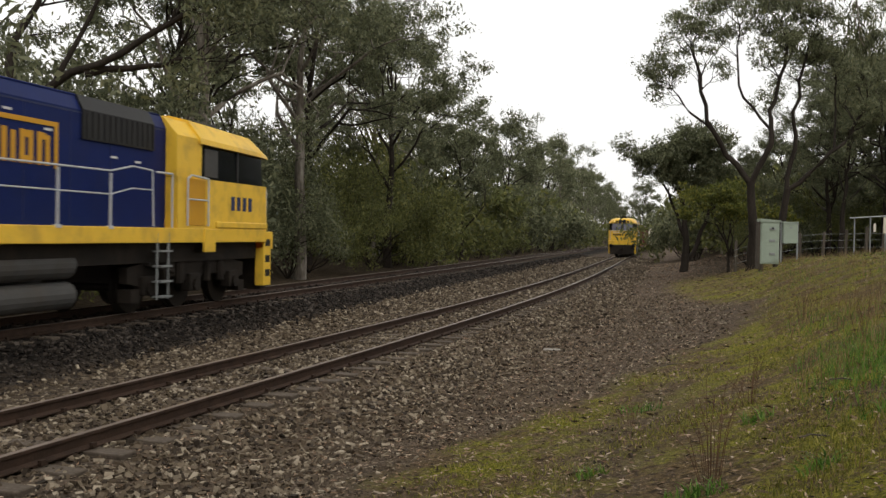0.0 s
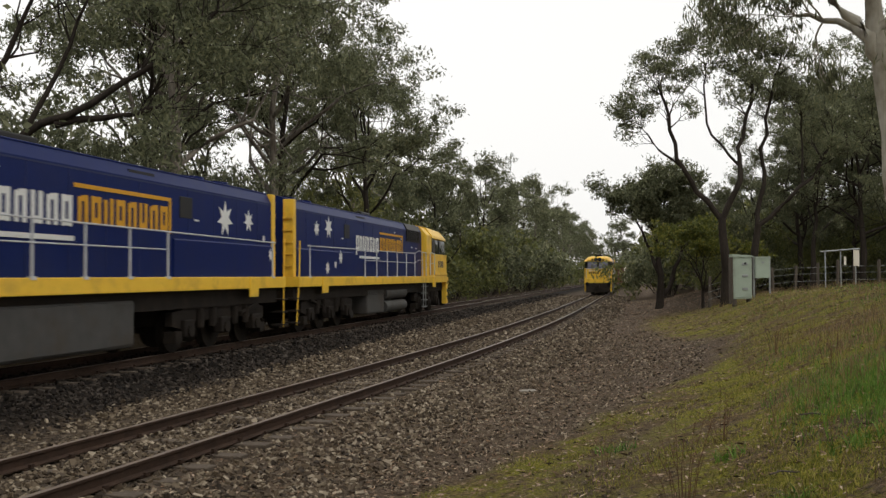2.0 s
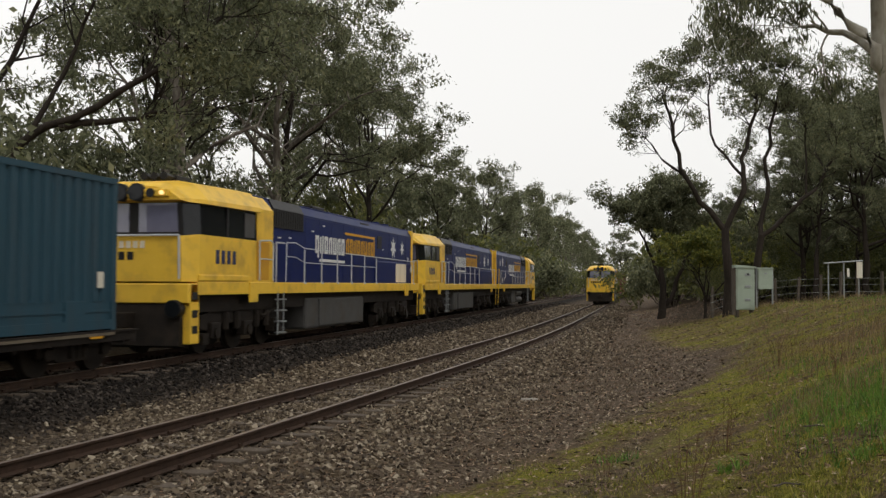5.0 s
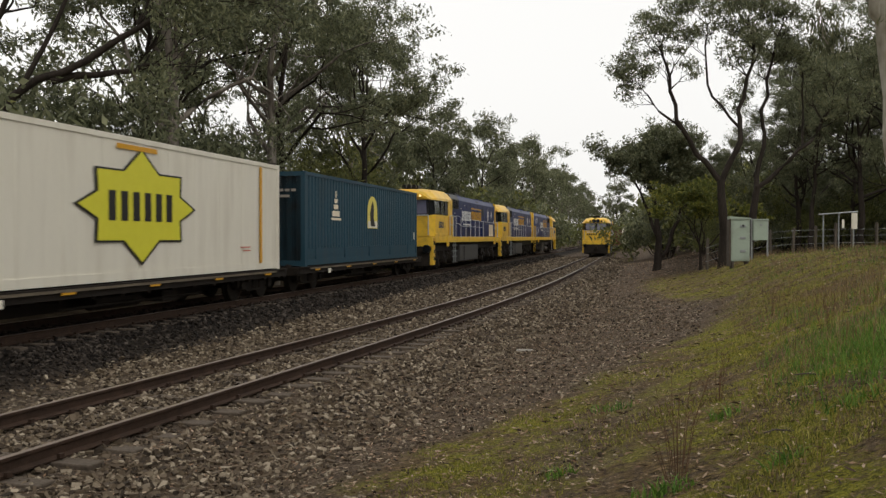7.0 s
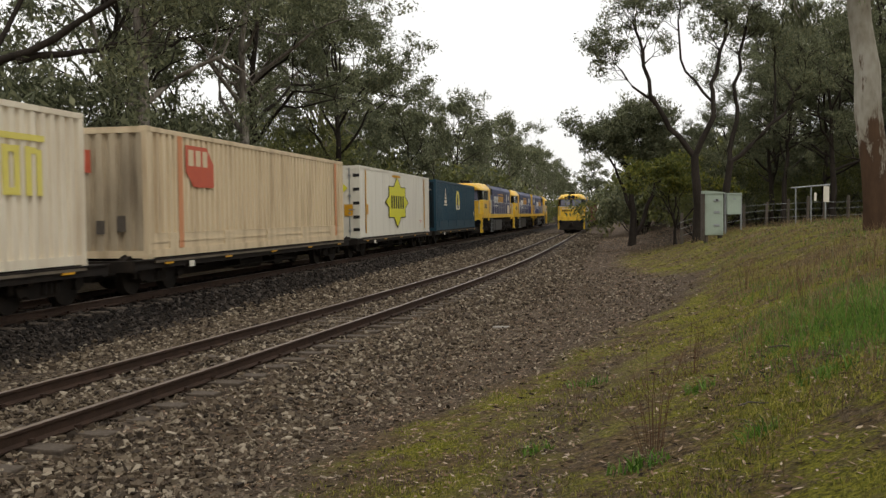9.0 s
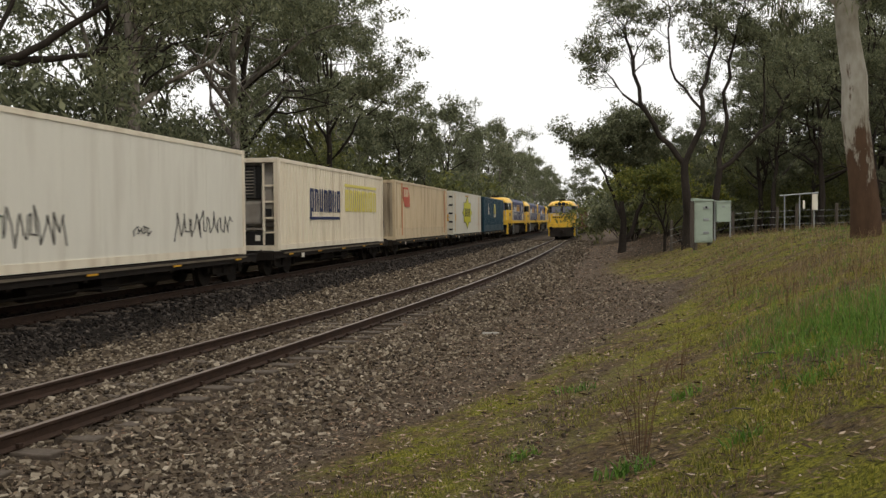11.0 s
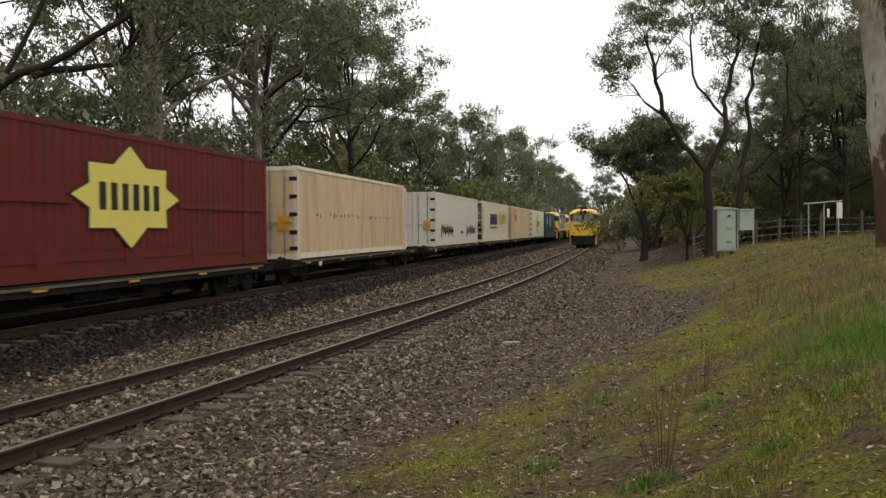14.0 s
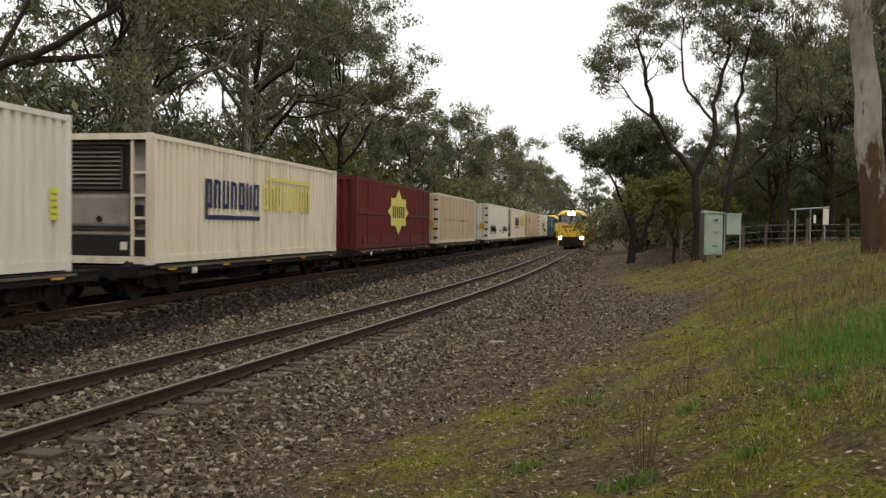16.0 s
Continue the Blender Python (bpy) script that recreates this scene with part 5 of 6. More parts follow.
def build_trackside():
    """Relay cabinets, fence and frame on the bank."""
    c = thing("relay_cabinet", "tall pale green steel trackside cabinet on timber legs", "cabinet")
    body = part("body", boxes((-0.36, 0.36, -0.32, 0.32, 0.22, 1.92), bevel=0.015), M["cabinet"], c)
    part("roof", prism([(-0.41, 1.90), (0.41, 1.90), (0.41, 1.95), (-0.41, 2.02)], -0.38, 0.36), M["cabinet"], c)
    part("side_board", boxes((-0.44, -0.365, -0.33, 0.33, 0.0, 1.9), bevel=0.01), M["timber"], c, "weathered timber side board")
    d = part("door", boxes((-0.30, 0.33, -0.34, -0.322, 0.28, 1.86), bevel=0.006), M["cabinet"], c)
    for z in (0.62, 1.15, 1.62):
        part("latch", boxes((-0.02, 0.20, -0.375, -0.342, z - 0.05, z + 0.05), bevel=0.01), M["galv"], d, "pale metal latch")
    part("dark_latch_eye", boxes((0.06, 0.14, -0.381, -0.376, 1.60, 1.68)), M["black"], d)
    for x in (-0.28, 0.28):
        part("leg", boxes((x - 0.05, x + 0.05, -0.28, 0.28, -0.1, 0.24)), M["timber"], c)
    settle(c, 11.95, 38.0)
    c.matrix_basis = c.matrix_basis @ pose(0, 0, 0, 0, 0, -8)
    s = thing("junction_box", "small pale green steel box on two metal legs", "cabinet")
    part("body", boxes((-0.30, 0.30, -0.16, 0.16, 0.75, 1.62), bevel=0.015), M["cabinet"], s)
    part("lid", boxes((-0.33, 0.33, -0.19, 0.19, 1.60, 1.66), bevel=0.01), M["cabinet"], s)
    part("handle", boxes((-0.05, 0.05, -0.19, -0.16, 1.38, 1.44)), M["galv"], s)
    for x in (-0.34, 0.34):
        part("leg", boxes((x - 0.03, x + 0.03, -0.03, 0.03, -0.1, 1.68)), M["galv"], s, "galvanised upright")
    settle(s, 13.55, 40.3)
    f = thing("pipe_frame", "open galvanised pipe frame with a small white plate", "frame")
    for x in (-0.55, 0.1, 0.72):
        bm = bmesh.new()
        cyl(bm, (x, 0, -0.1), (x, 0, 1.62 + 0.06 * x), 0.03, 8)
        part("post", bm, M["galv"], f)
    bm = bmesh.new()
    cyl(bm, (-0.75, 0, 1.56), (0.9, 0, 1.68), 0.03, 8)
    part("top_bar", bm, M["galv"], f)
    part("plate", boxes((0.62, 0.86, -0.05, -0.03, 0.95, 1.62)), M["white_box"], f, "small white plate")
    part("small_plate", boxes((0.22, 0.32, -0.04, -0.03, 1.0, 1.35)), M["white_box"], f)
    settle(f, 16.5, 39.5)
    rnd = random.Random(8)
    fe = thing("fence", "old timber post and wire fence among trees", "fence")
    z0 = ground_z(18, 46)
    for i in range(14):
        x = 12.6 + i * 1.05 + rnd.uniform(-0.2, 0.2)
        y = 44.5 + 0.15 * i
        hgt = rnd.uniform(1.15, 1.5)
        p = part("post", boxes((-0.06, 0.06, -0.06, 0.06, -0.3, hgt), bevel=0.015), M["timber"], fe)
        p.matrix_basis = pose(x, y, ground_z(x, y), rnd.uniform(-3, 3), rnd.uniform(-4, 4), rnd.uniform(0, 90))
    for hh in (0.4, 0.75, 1.05):
        part("wire", pipe([(12.4 + 1.4 * i, 44.45 + 0.2 * i, ground_z(12.4 + 1.4 * i, 44.5) + hh) for i in range(11)], 0.008, 4), M["galv"], fe)
    lo = thing("fallen_log", "dark fallen log lying on the ballast edge", "log")
    part("log", pipe([(0, 0, 0.1), (1.6, 0.2, 0.16), (3.2, 0.1, 0.12), (4.6, 0.5, 0.1)], 0.12, 8), M["bark_dark"], lo)
    settle(lo, 17.6, 78.0)


def quads(name, centres, across, along, mat, label, category):
    """Many small four-cornered flakes as one mesh."""
    v = np.stack([centres - along, centres + across, centres + along, centres - across], 1).reshape(-1, 3)
    ob = mesh_part(name, v.tolist(), np.arange(len(v)).reshape(-1, 4).tolist(), mat)
    return tagged(ob, label, category, kind="stuff")


def build_ballast():
    rng = np.random.default_rng(5)
    P, R, K = [], [], []

    def scatter(n, y0, y1, u0, u1, r0, r1, main=False, power=1.0):
        y = y0 * (y1 / y0) ** (rng.random(n) ** power)
        u = rng.uniform(u0, u1, n)
        for yy, uu in zip(y.tolist(), u.tolist()):
            x = (main_x(yy) + uu / 0.978) if main else (loop_x(yy) + uu / 0.965)
            a = abs(abs(uu) - 0.752)
            if a < 0.085:
                continue
            if not main:
                if uu > 2.5 + 0.9 * rng.random() ** 1.5 + 0.35 * noise.noise((x * 0.8, yy * 0.8, 4)) or grassy(x, yy) > 0.15:
                    continue
                if (x - main_x(yy)) < 1.6:
                    continue
            if not main and 0.92 < uu < 1.3 and rng.random() < 0.5:
                continue
            r = rng.uniform(r0, r1) * (1 + 0.25 * (yy > 22))
            P.append((x, yy, ground_z(x, yy) + r * (0.1 if a < 0.2 else 0.25)))
            R.append(r)
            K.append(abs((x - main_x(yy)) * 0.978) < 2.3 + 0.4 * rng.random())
    scatter(34000, 5.0, 17, -6.5, 3.6, 0.018, 0.048)
    scatter(24000, 15, 34, -9.0, 3.6, 0.022, 0.046)
    scatter(12000, 32, 62, -6.0, 3.6, 0.030, 0.055)
    scatter(6000, 60, 105, -5.0, 3.6, 0.045, 0.075)
    scatter(8000, 14, 60, -1.5, 3.6, 0.03, 0.06, True)
    # small chips trodden into the earth beside the ballast
    for yy, uu in zip((4.8 * (36 / 4.8) ** rng.random(26000)).tolist(), (2.4 + 4.2 * rng.random(26000) ** 1.4).tolist()):
        x = loop_x(yy) + uu / 0.965
        if grassy(x, yy) < 0.6 * rng.random():
            r = (0.006 + 0.020 * rng.random() ** 2.5) * (1 + 0.02 * yy)
            P.append((x, yy, ground_z(x, yy) + 0.2 * r))
            R.append(r)
            K.append(False)
    P, R = np.array(P), np.array(R)
    n = len(P)
    cube = np.array([(x, y, z) for x in (-1, 1) for y in (-1, 1) for z in (-1, 1)], float)
    quad = np.array([(0, 1, 3, 2), (4, 6, 7, 5), (0, 4, 5, 1), (2, 3, 7, 6), (0, 2, 6, 4), (1, 5, 7, 3)])
    s = rng.uniform(0.5, 1.2, (n, 1, 3)) * np.array([1.15, 0.8, 0.42])
    v = cube[None] * s * (0.72 + 0.28 * rng.random((n, 8, 3))) * R[:, None, None]
    q = rng.normal(0, 1, (n, 4))
    q[:, 1:3] *= 0.35
    q /= np.linalg.norm(q, axis=1, keepdims=True)
    w, x, y, z = q.T
    rot = np.stack([1 - 2 * (y * y + z * z), 2 * (x * y - w * z), 2 * (x * z + w * y), 2 * (x * y + w * z), 1 - 2 * (x * x + z * z), 2 * (y * z - w * x), 2 * (x * z - w * y), 2 * (y * z + w * x), 1 - 2 * (x * x + y * y)], 1).reshape(n, 3, 3)
    v = np.einsum("nij,nkj->nki", rot, v) + P[:, None, :]
    K = np.array(K)
    for sel, mat, label in ((~K, "rock", "loose brown and grey crushed stone ballast"), (K, "dark_rock", "crushed stone under the main line, darkened for the train's shade")):
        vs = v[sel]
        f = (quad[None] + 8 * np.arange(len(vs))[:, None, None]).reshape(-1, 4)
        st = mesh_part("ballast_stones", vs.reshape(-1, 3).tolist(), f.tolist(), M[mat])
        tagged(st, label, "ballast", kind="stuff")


def build_litter_and_grass():
    rng = np.random.default_rng(9)
    rnd = random.Random(9)

    def points(n, y0, y1, u0, u1, keep):
        out = []
        y = y0 * (y1 / y0) ** rng.random(n)
        u = rng.uniform(u0, u1, n)
        for yy, uu in zip(y.tolist(), u.tolist()):
            x = loop_x(yy) + uu / 0.965
            k = keep(x, yy, uu)
            if k and rnd.random() < k:
                out.append((x, yy, ground_z(x, yy)))
        return np.array(out)
    # fallen leaves and bark
    p = points(76000, 4.5, 80, 1.0, 11, lambda x, y, u: 0.9 if u < 6 else 0.5)
    n = len(p)
    ang = rng.uniform(0, 6.28, n)
    ln = (0.007 + 0.026 * rng.random((n, 1)) ** 2.2) * (1 + 0.03 * p[:, 1:2])
    al = np.stack([np.cos(ang), np.sin(ang), rng.normal(0, 0.18, n)], 1) * ln
    ac = np.stack([-np.sin(ang), np.cos(ang), rng.normal(0, 0.3, n)], 1) * ln * 0.3
    quads("leaf_litter", p + np.array([0, 0, 0.015]), ac, al, M["litter"], "dry fallen gum leaves and bark flakes", "leaf litter")

    p = points(52000, 4.5, 75, 2.2, 13, lambda x, y, u: 0.7)
    n = len(p)
    ang = rng.uniform(0, 6.28, n)
    ln = (0.008 + 0.042 * rng.random((n, 1)) ** 4) * (1 + 0.03 * p[:, 1:2])
    al = np.stack([np.cos(ang), np.sin(ang), rng.normal(0, 0.1, n)], 1) * ln
    ac = np.stack([-np.sin(ang), np.cos(ang), rng.normal(0, 0.5, n)], 1) * ln * 0.16
    quads("bark_litter", p + np.array([0, 0, 0.02]), ac, al, M["bark_bits"], "dark broken twigs and strips of bark on the ground", "bark litter")

    def blades(name, p, lo, hi, width, mat, label, lean=0.5):
        n = len(p)
        h = rng.uniform(lo, hi, (n, 1))
        a = rng.uniform(0, 6.28, n)
        d = np.stack([np.cos(a), np.sin(a), np.zeros(n)], 1)
        b = rng.uniform(0, 6.28, n)
        t = np.stack([np.cos(b), np.sin(b), np.zeros(n)], 1) * h * lean * rng.random((n, 1))
        up = np.array([[0, 0, 1.0]])
        w = d * width * (0.7 + 0.6 * rng.random((n, 1)))
        v = np.stack([p - w, p + w, p + w * 0.7 + up * h * 0.6 + t * 0.4, p - w * 0.7 + up * h * 0.6 + t * 0.4, p + up * h * 0.92 + t * 1.3], 1)
        base = 5 * np.arange(n)
        faces = np.stack([base, base + 1, base + 2, base + 3], 1).tolist() + np.stack([base + 3, base + 2, base + 4], 1).tolist()
        ob = mesh_part(name, v.reshape(-1, 3).tolist(), faces, mat)
        return tagged(ob, label, "grass", kind="stuff")

    def patch(x, y, s=0.9, seed=0):
        return noise.noise((x * s, y * s, 2.0 + seed)) + 0.5 * noise.noise((x * s * 2.7, y * s * 2.7, 4.0 + seed))

    def turf(x, y, u):
        return max(0, grassy(x, y) * min(1, 0.30 + 1.9 * patch(x, y)))
    p = points(150000, 4.2, 45, 3.4, 16, turf)
    blades("short_grass", p, 0.012, 0.055, 0.0045, M["grass"], "short mossy yellow-green grass in patches", 0.9)
    p = points(44000, 4.2, 40, 7.4, 16, lambda x, y, u: grassy(x, y) * min(1, max(0, -0.10 + 1.3 * patch(x, y, 0.5, 3) + 0.12 * (u - 8.6) + 1.3 * math.exp(-((x - 4.2) / 0.9) ** 2 - ((y - 8.4) / 1.9) ** 2))))
    blades("tall_grass", p, 0.05, 0.20, 0.0034, M["lush"], "taller lush green grass on the bank", 0.9)
    p = points(90000, 4.2, 13.5, 3.5, 10.5, lambda x, y, u: grassy(x, y) * min(1, max(0, 0.22 + 1.2 * patch(x, y, 0.9, 0))))
    blades("fine_grass", p, 0.012, 0.05, 0.0026, M["grass"], "fine short grass and moss on the bank", 1.1)
    p = points(30000, 6.2, 12.5, 7.3, 10.6, lambda x, y, u: 1.3 * math.exp(-((x - 4.3) / 0.75) ** 2 - ((y - 8.4) / 1.7) ** 2))
    blades("lush_grass", p, 0.04, 0.14, 0.0038, M["lush"], "bright lush green grass clump on the bank", 1.0)
    p = points(36000, 5, 45, 7.2, 16, lambda x, y, u: min(1, max(0, 0.14 + 1.3 * patch(x, y, 0.6, 8) + 0.08 * (u - 8.3) + 1.1 * math.exp(-((x - 6.4) / 1.3) ** 2 - ((y - 13.5) / 2.6) ** 2))))
    blades("dry_grass", p, 0.10, 0.36, 0.0028, M["dry"], "dry tan grass stalks on the bank", 0.7)
    for x, y, r, k in ((1.52, 6.5, 0.22, 90), (2.2, 6.1, 0.15, 60), (0.95, 7.7, 0.14, 40), (3.0, 6.9, 0.2, 70), (2.5, 8.4, 0.16, 50), (1.9, 10.6, 0.25, 70)):
        a, q = rng.uniform(0, 6.28, k), r * rng.random(k) ** 0.7
        p = np.array([(x + c * math.cos(b), y + c * math.sin(b), ground_z(x + c * math.cos(b), y + c * math.sin(b))) for b, c in zip(a.tolist(), q.tolist())])
        tuft = blades("green_weed", p, 0.04, 0.13, 0.007, M["lush"], "small tuft of fresh green weeds on the bank", 1.4)
        tuft["kind"], tuft["category"] = "", "weed"
    # dead weeds
    for x, y, hgt, k in ((1.70, 6.8, 0.78, 18), (2.75, 9.4, 0.5, 10), (4.6, 11.2, 0.5, 9), (1.6, 9.6, 0.3, 6), (5.4, 15.5, 0.6, 10)):
        wd = thing("dead_weed", "leafless reddish dead weed stems", "weed", "dead weeds on the bank")
        for i in range(k):
            bm = bmesh.new()
            a = rnd.uniform(0, 6.28)
            r = rnd.uniform(0.02, 0.16)
            h2 = hgt * rnd.uniform(0.45, 1)
            b0 = Vector((math.cos(a) * r * 0.5, math.sin(a) * r * 0.5, -0.02))
            b1 = Vector((math.cos(a) * r, math.sin(a) * r, h2 * 0.55))
            b2 = Vector((math.cos(a) * r * 1.8 + rnd.gauss(0, 0.03), math.sin(a) * r * 1.8, h2))
            cyl(bm, b0, b1, 0.0026, 4)
            cyl(bm, b1, b2, 0.0018, 4)
            for q in range(3):
                c0 = b1.lerp(b2, rnd.random())
                cyl(bm, c0, c0 + Vector((rnd.gauss(0, 0.06), rnd.gauss(0, 0.06), rnd.uniform(0.02, 0.12))), 0.0013, 3)
            part("stem", bm, M["twig"], wd)
        settle(wd, x, y)
    for x, y, ln, a in ((-0.3, 4.9, 0.9, 55), (2.5, 6.9, 0.3, 10), (3.4, 8.6, 0.35, -20), (2.9, 19.5, 0.8, 5), (4.4, 24, 1.2, 15), (5.5, 27, 1.0, -30), (3.0, 14, 0.6, 40)):
        st = thing("stick", "fallen dark dead stick", "stick", "fallen sticks")
        part("wood", pipe([(-ln / 2, 0, 0.02), (-ln / 6, 0.03, 0.035), (ln / 4, -0.02, 0.03), (ln / 2, 0.05, 0.02)], 0.007, 6), M["timber"], st)
        settle(st, x, y)
        st.matrix_basis = st.matrix_basis @ pose(0, 0, 0, 0, 0, a)
    pr = thing("pale_stone", "flat pale stone slab on the gravel", "stone")
    bm = boxes((-0.17, 0.17, -0.1, 0.1, -0.03, 0.035), bevel=0.015)
    part("slab", bm, M["galv_stone"], pr)
    settle(pr, 1.65, 18.9)


def build_woods():
    rnd = random.Random(11)
    protos = {"near": [], "far": [], "shrub": [], "far_shrub": []}
    for i in range(4):
        w, l = grow(20 + i, 18.0, fork=rnd.uniform(0.22, 0.34), leader=10, spread=1.05, depth=4, lean=(rnd.uniform(-.06, .06), rnd.uniform(-.06, .06)), trunk_r=0.31, tip_leaves=350, clump=1.05, leaf=0.205, flat=0.7, side_leaves=0.35, wander=0.33, sprays=6)
        protos["near"].append(tree("gum_tree", "tall grey-green eucalyptus with a pale trunk and open clumped crown" if i % 2 else "tall grey-green eucalyptus with a dark rough trunk", "tree", w, l, M["bark_pale"] if i % 2 else M["bark_dark"], M["leaf"]))
    for i in range(4):
        w, l = grow(30 + i, 16.5, fork=rnd.uniform(0.18, 0.3), leader=10, spread=1.05, depth=4, lean=(rnd.uniform(-.06, .06), rnd.uniform(-.06, .06)), trunk_r=0.26, tip_leaves=130, clump=1.15, leaf=0.35, flat=0.75, side_leaves=0.35, wander=0.33, sprays=6)
        protos["far"].append(tree("gum_tree", "grey-green eucalyptus among the line of trees", "tree", w, l, M["bark_pale"] if i % 2 else M["bark_dark"], M["leaf"]))
    for i in range(3):
        w, l = grow(50 + i, 6.5, fork=0.10, limbs=6, spread=1.15, depth=3, trunk_r=0.10, tip_leaves=190, clump=1.1, leaf=0.19, flat=0.85, side_leaves=1.0)
        protos["shrub"].append(tree("shrub", "dense dark olive-green bushland shrub", "shrub", w, l, M["bark_dark"], M["leaf_shrub"] if i == 1 else M["leaf"]))
    for i in range(2):
        w, l = grow(60 + i, 6.5, fork=0.10, limbs=6, spread=1.15, depth=3, trunk_r=0.10, tip_leaves=48, clump=1.25, leaf=0.46, flat=0.9, side_leaves=1.0)
        protos["far_shrub"].append(tree("shrub", "dense dark bushland shrub in the distance", "shrub", w, l, M["bark_dark"], M["leaf_shrub"] if i else M["leaf"]))
    used = set()

    def put(kind, x, y, size, which=None, turn=None):
        if kind == "shrub" and y > 62:
            kind = "far_shrub"
        i = rnd.randrange(len(protos[kind])) if which is None else which
        p = protos[kind][i]
        m = pose(x, y, ground_z(x, min(y, 330)) - {"shrub": 0.55 * size, "far_shrub": 1.1 * size}.get(kind, 0.05), 0, 0, rnd.uniform(0, 360) if turn is None else turn)
        if p not in used:
            used.add(p)
            p.matrix_basis = m
            t = p
        else:
            t = copy_thing(p, m)
        t.scale = (size,) * 3
        t["group"] = "shrubs beside the line" if "shrub" in kind else "trees beside the line"
        return t
    # left of the main line: the front row, then the wood behind
    for x, y, s, i in ((-10.6, 37, 1.05, 1), (-8.0, 44, 1.0, 3), (-21.5, 36, 1.1, 0), (-30, 47, 1.15, 2), (-13.4, 47, 1.15, 1), (-9.4, 54, 1.1, 2), (-5.1, 59, 0.90, 0), (-29, 27, 1.1, 2), (-33, 40, 1.15, 3), (-13.9, 42.5, 0.9, 0), (-17, 58, 1.2, 0), (-11.5, 66, 1.15, 3), (-7.4, 72, 1.0, 1)):
        put("near", x, y, s, i)
    for x, y, s in ((-0.6, 80, .78), (-4.8, 84, .90), (4.4, 110, .93), (0.6, 104, .88), (12.4, 150, 1.06), (7.5, 140, 1.0), (22.6, 200, 1.18), (16.5, 184, 1.1), (34.5, 260, 1.14), (28.5, 240, 1.14), (49.5, 330, 1.05), (42.5, 300, 1.12), (62, 400, 1.1), (-20, 76, 1.15), (-12, 90, 1.1), (-3.8, 95, .9), (8.0, 126, .85), (17.6, 172, 0.98), (29.5, 226, 1.05)):
        put("far", x, y, s)
    y = 22.0
    while y < 200:
        for off in ((6.2, 9.5, 14.5) if y < 90 else (6.0, 9.0)):
            yy = y + rnd.uniform(-1.5, 1.5)
            put("shrub", main_x(yy) - off - rnd.uniform(0, 1.5), yy, rnd.uniform(0.75, 1.25) * (1.35 if yy > 90 else 1.3 if off > 9 else 1))
        y += 4.4 + y * 0.030
    # right of the loop
    y = 78.0
    while y < 235:
        yy = y + rnd.uniform(-2, 2)
        put("far", loop_x(yy) + 9.5 + rnd.uniform(-0.5, 2), yy, rnd.uniform(0.42, 0.58))
        put("shrub", loop_x(yy) + 7.5 + rnd.uniform(-.5, 1), yy + 2, rnd.uniform(0.7, 1.0))
        y += 12 + y * 0.03
    for x, yy, s in ((21, 56, .50), (27, 52, .54), (19, 64, .38), (33, 58, .66), (26, 68, .46), (31, 72, .68), (38, 66, .74), (42, 78, .8), (36, 50, .64), (19.5, 50, .52), (23.5, 54, .58), (18.6, 57, .42), (24.5, 47, .52), (29.5, 60, .6), (34, 74, .7), (21.8, 49, .64), (25.2, 50, .78), (28.5, 56, .88), (23.6, 60, .74), (31.5, 61, .95), (20.2, 53.5, .56), (35, 64, .95), (26.5, 63, .8)):
        put("near", x, yy, s, rnd.choice((0, 2)))
    for x, yy, s in ((17.5, 56, .6), (20, 60, .75), (24.5, 58, .8), (28, 62, .8), (33, 66, 1.0), (23, 72, 1.0), (38, 60, 1.0), (27, 50, .55), (20, 70, 1.0), (33, 52, 0.7), (14.6, 50, 0.45), (24, 84, 1.2), (30, 80, 1.3), (36, 84, 1.3), (43, 82, 1.4), (50, 84, 1.4), (48, 70, 1.3), (57, 80, 1.5), (42, 56, 1.1), (20, 86, 1.1), (64, 84, 1.6), (30, 92, 1.5), (40, 94, 1.6), (52, 96, 1.6)):
        put("shrub", x, yy, s)
    for i in range(9):
        put("far", 34 + i * 6.0, 262 + rnd.uniform(-12, 14), rnd.uniform(0.75, 1.0))
    for i in range(16):
        put("shrub", 19 + i * 2.8, 67 + rnd.uniform(-2, 3) + 0.3 * i, rnd.uniform(0.8, 1.1) + 0.02 * i)
    for i in range(15):
        put("shrub", 24 + i * 3.6, 98 + rnd.uniform(-4, 6) + 0.2 * i, rnd.uniform(1.3, 1.7))
    for i in range(11):
        put("shrub", 17.5 + i * 2.6, 55.5 + rnd.uniform(-1.5, 2.5) + 0.35 * i, rnd.uniform(0.55, 0.85))
    for i in range(12):
        put("shrub", 36 + i * 4.0, 248 + rnd.uniform(-6, 6), rnd.uniform(1.2, 1.7))
    # unseen trees added behind and beside the camera to affect the light
    for x, yy in ((9, -8), (16, -16), (3, -20), (20, 2), (26, 14), (-20, -14), (-16, 2)):
        put("far", x, yy, 0.9)

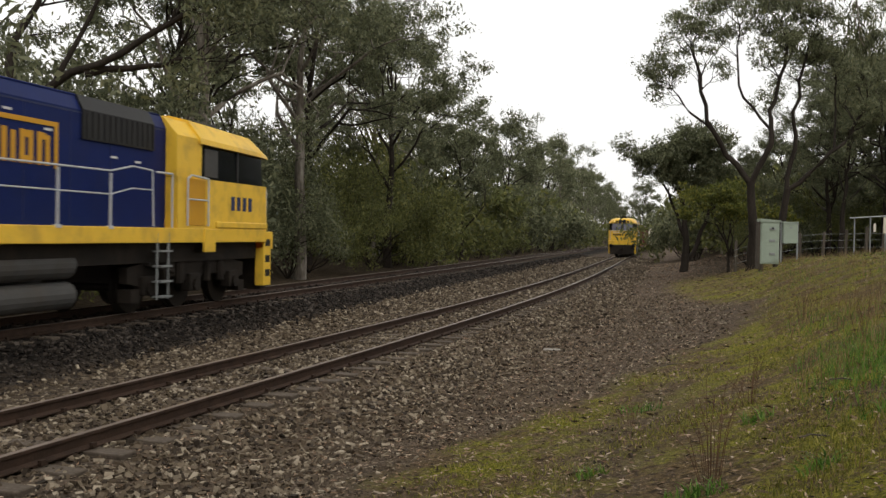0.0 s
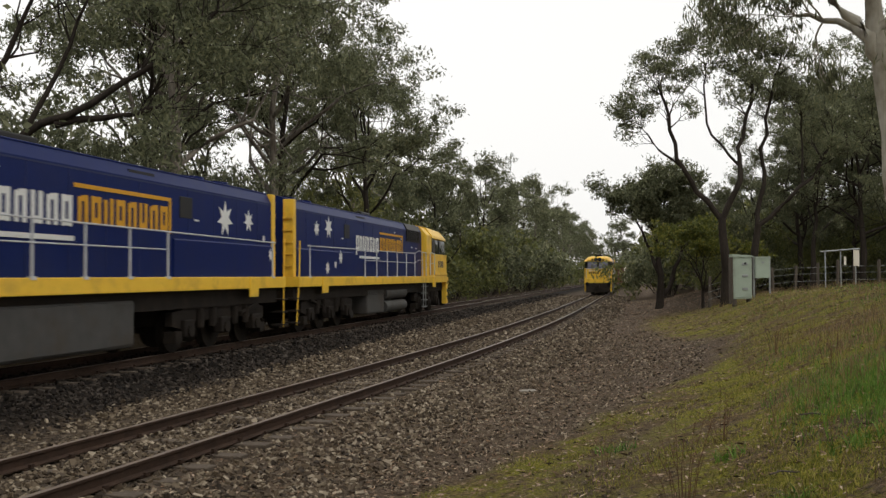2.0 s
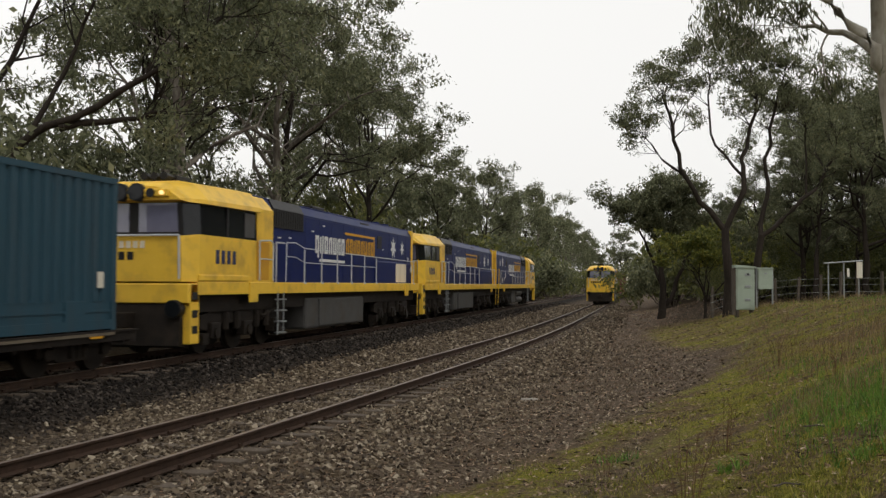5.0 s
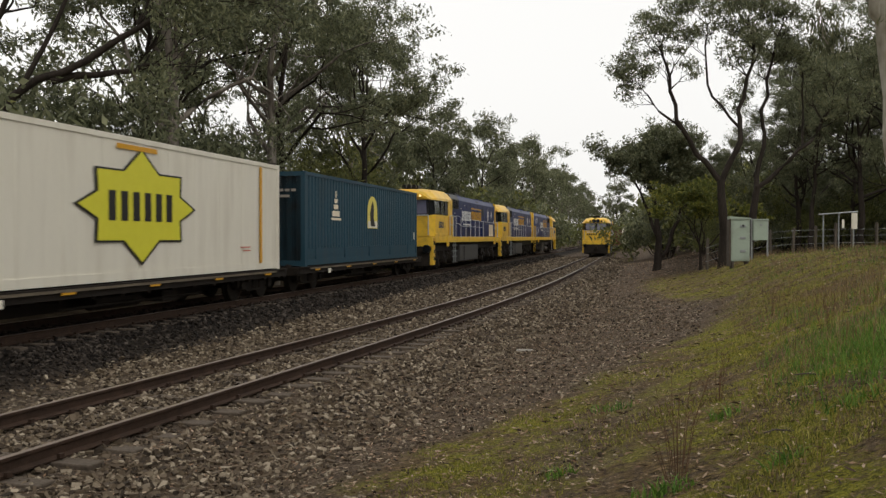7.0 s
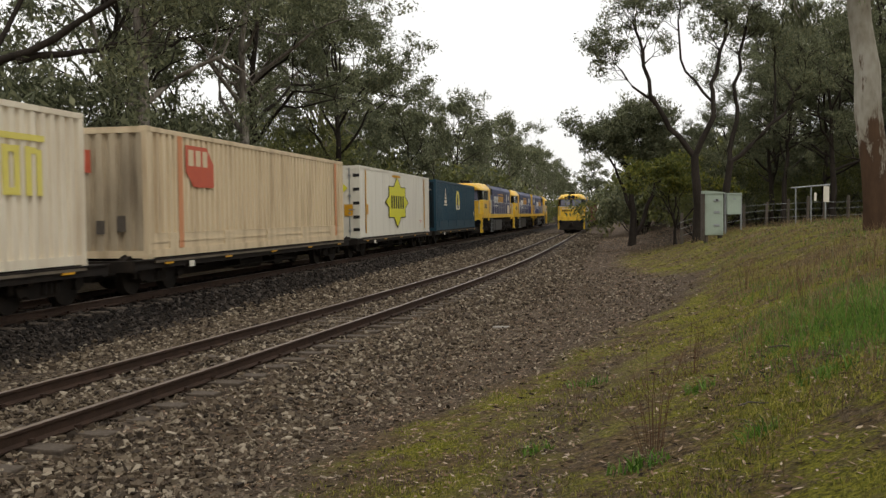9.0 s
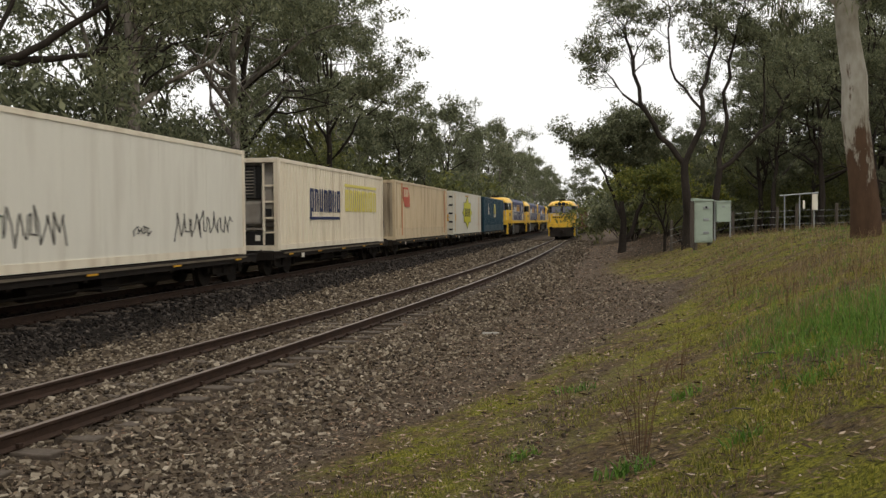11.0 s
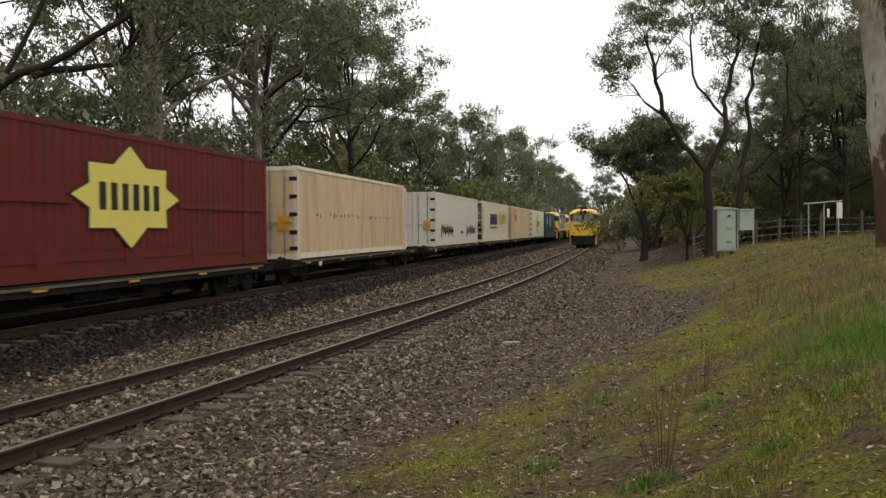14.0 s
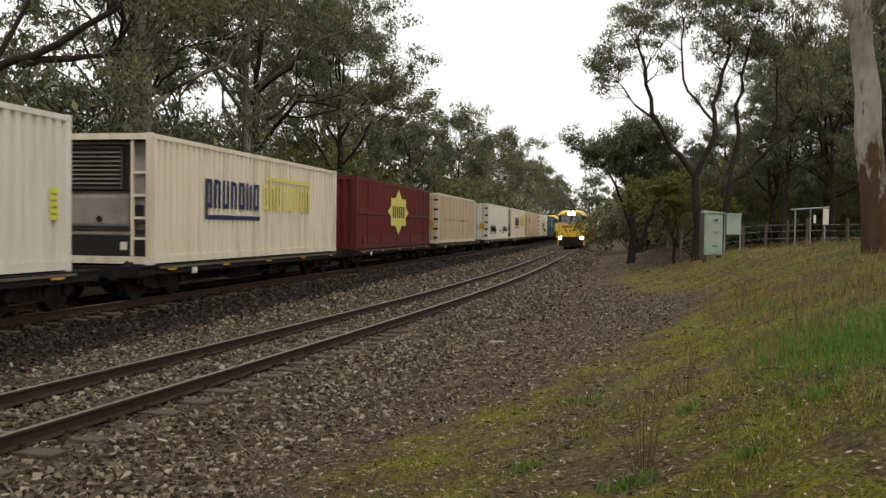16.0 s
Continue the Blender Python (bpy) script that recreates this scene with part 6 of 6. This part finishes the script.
    # forked tree behind the cabinets, with open dark limbs
    w, l = grow(70, 11, mains=(
        (0.24, 0.17, [(0, 0, -0.3), (0.1, 0, 1.6), (-0.05, 0, 3.9)]),
        (0.14, 0.05, [(-0.05, 0, 3.8), (-1.1, 0.3, 5.1), (-2.0, 0.2, 6.6), (-2.4, -0.2, 8.4), (-2.7, 0.1, 10.0)]),
        (0.14, 0.05, [(-0.05, 0, 3.8), (0.75, -0.2, 5.6), (0.8, 0.1, 6.7), (1.05, 0.2, 7.9), (1.3, -0.3, 9.6), (1.2, 0.2, 11.0)]),
        (0.07, 0.03, [(-1.8, 0.2, 6.2), (-2.7, 0.5, 7.0), (-3.5, 0.4, 8.0)]),
        (0.07, 0.03, [(0.78, 0, 6.2), (-0.3, 0.6, 7.7), (-0.7, 0.2, 9.4), (-0.6, 0.3, 10.8)]),
    ), first_len=1.0, depth=4, wander=0.35, tip_leaves=52, clump=0.5, leaf=0.16, flat=0.6, side_leaves=0.6, thin=(0.14, 0.24))
    t = tree("forked_gum_tree", "dark-limbed forked eucalyptus with an open airy crown", "tree", w, l, M["bark_dark"], M["leaf"])
    settle(t, 12.45, 42.0)
    w, l = grow(71, 11, mains=(
        (0.20, 0.15, [(0, 0, -0.3), (0.1, 0, 1.6), (0.35, 0, 3.3)]),
        (0.12, 0.05, [(0.3, 0, 3.2), (0.7, 0.2, 5.1), (0.6, 0.3, 6.8), (1.0, 0.2, 8.8), (1.3, 0.2, 10.2)]),
        (0.12, 0.05, [(0.3, 0, 3.2), (1.7, -0.2, 4.4), (3.2, 0.1, 5.9), (3.9, 0.3, 7.2)]),
        (0.06, 0.03, [(2.4, 0, 5.1), (2.6, 0.5, 7.0), (2.4, 0.2, 8.8)]),
    ), first_len=1.0, depth=4, wander=0.35, tip_leaves=50, clump=0.5, leaf=0.16, flat=0.6, side_leaves=0.6, thin=(0.14, 0.24))
    t = tree("leaning_gum_tree", "dark eucalyptus with a low leaning limb", "tree", w, l, M["bark_dark"], M["leaf"])
    settle(t, 14.0, 43.0)
    # small dark tree by the loop
    w, l = grow(72, 8, mains=(
        (0.26, 0.08, [(0, 0, -0.3), (0.15, 0, 1.5), (0.1, 0, 3.6), (-0.3, 0, 5.2)]),
        (0.16, 0.07, [(0.05, 0, 0.2), (0.9, 0.2, 1.8), (1.5, 0, 3.6), (1.7, 0.2, 5.0)]),
        (0.12, 0.05, [(0.1, 0, 2.0), (-0.7, 0.3, 4.2), (-1.5, 0.1, 5.8)]),
        (0.10, 0.05, [(0.1, 0, 3.0), (0.9, 0.3, 5.0), (0.8, 0.1, 6.6)]),
    ), first_len=1.15, depth=4, wander=0.3, tip_leaves=120, clump=0.7, leaf=0.20, flat=0.7, side_leaves=0.8)
    t = tree("small_dark_tree", "small dark multi-stemmed bushland tree beside the loop", "tree", w, l, M["bark_dark"], M["leaf"])
    settle(t, 12.9, 57.0)
    # wattle with yellowish tips
    w, l = grow(73, 5.0, fork=0.2, limbs=5, spread=0.9, depth=3, trunk_r=0.09, tip_leaves=130, clump=0.75, leaf=0.20, side_leaves=1.0)
    t = tree("wattle", "wattle bush with yellow-green foliage behind the cabinet", "shrub", w, l, M["bark_dark"], M["leaf_wattle"])
    settle(t, 13.0, 47.5)
    # great pale gum on the bank, with hanging leaves
    w, l = grow(74, 12, mains=(
        (0.29, 0.21, [(0, 0, -0.4), (-0.2, 0, 2.3), (-0.46, 0, 4.9)]),
        (0.20, 0.09, [(-0.46, 0, 4.6), (-0.55, 0.1, 6.2), (-0.4, 0.3, 9.0)]),
        (0.13, 0.05, [(-0.44, 0, 4.5), (-1.0, -0.2, 5.3), (-1.7, -0.3, 5.9), (-2.4, -0.5, 6.3)]),
        (0.12, 0.05, [(-0.42, 0, 4.2), (0.3, 0.2, 5.0), (1.4, 0.3, 5.9)]),
        (0.10, 0.04, [(-0.5, 0, 4.9), (-0.9, 0.9, 5.6), (-1.5, 1.6, 5.9)]),
        (0.10, 0.04, [(-0.5, 0, 5.2), (0.1, -0.7, 6.0), (0.4, -1.5, 6.3)]),
    ), first_len=1.0, depth=4, wander=0.35, lift=-0.1, tip_leaves=70, clump=0.45, leaf=0.17, droop=1.6, flat=1.1, side_leaves=0.7, thin=(0.10, 0.16))
    t = tree("pale_gum_tree", "large smooth pale gum with peeling brown bark at the base", "tree", w, l, M["bark_gum"], M["leaf"])
    settle(t, 9.02, 18.3)
    # overhanging gum beyond the main line, with a long dark limb
    w, l = grow(75, 14, mains=(
        (0.30, 0.20, [(0, 0, -0.3), (0.2, 0, 2.5), (0.6, 0, 5.0)]),
        (0.14, 0.05, [(0.5, 0, 4.8), (1.6, 0, 5.9), (3.6, 0.1, 6.9), (5.6, 0.2, 8.2), (7.0, 0.1, 9.4)]),
        (0.12, 0.04, [(2.6, 0, 6.3), (4.2, 0.4, 6.6), (5.6, 0.3, 6.8)]),
        (0.15, 0.05, [(0.55, 0, 4.9), (0.4, 0.6, 7.4), (1.6, 1.0, 10.2)]),
        (0.09, 0.04, [(1.6, 0.2, 5.9), (2.4, 0.8, 8.0), (3.2, 0.8, 10.0)]),
    ), first_len=1.55, depth=4, wander=0.35, tip_leaves=55, clump=0.8, leaf=0.18, flat=0.6, side_leaves=0.5)
    t = tree("overhanging_gum_tree", "dark eucalyptus with a long limb reaching over the line", "tree", w, l, M["bark_dark"], M["leaf"])
    settle(t, -13.2, 25.5)


build_woods()
build_containers()
build_locomotives()
build_trackside()
build_ballast()
build_litter_and_grass()
motions()
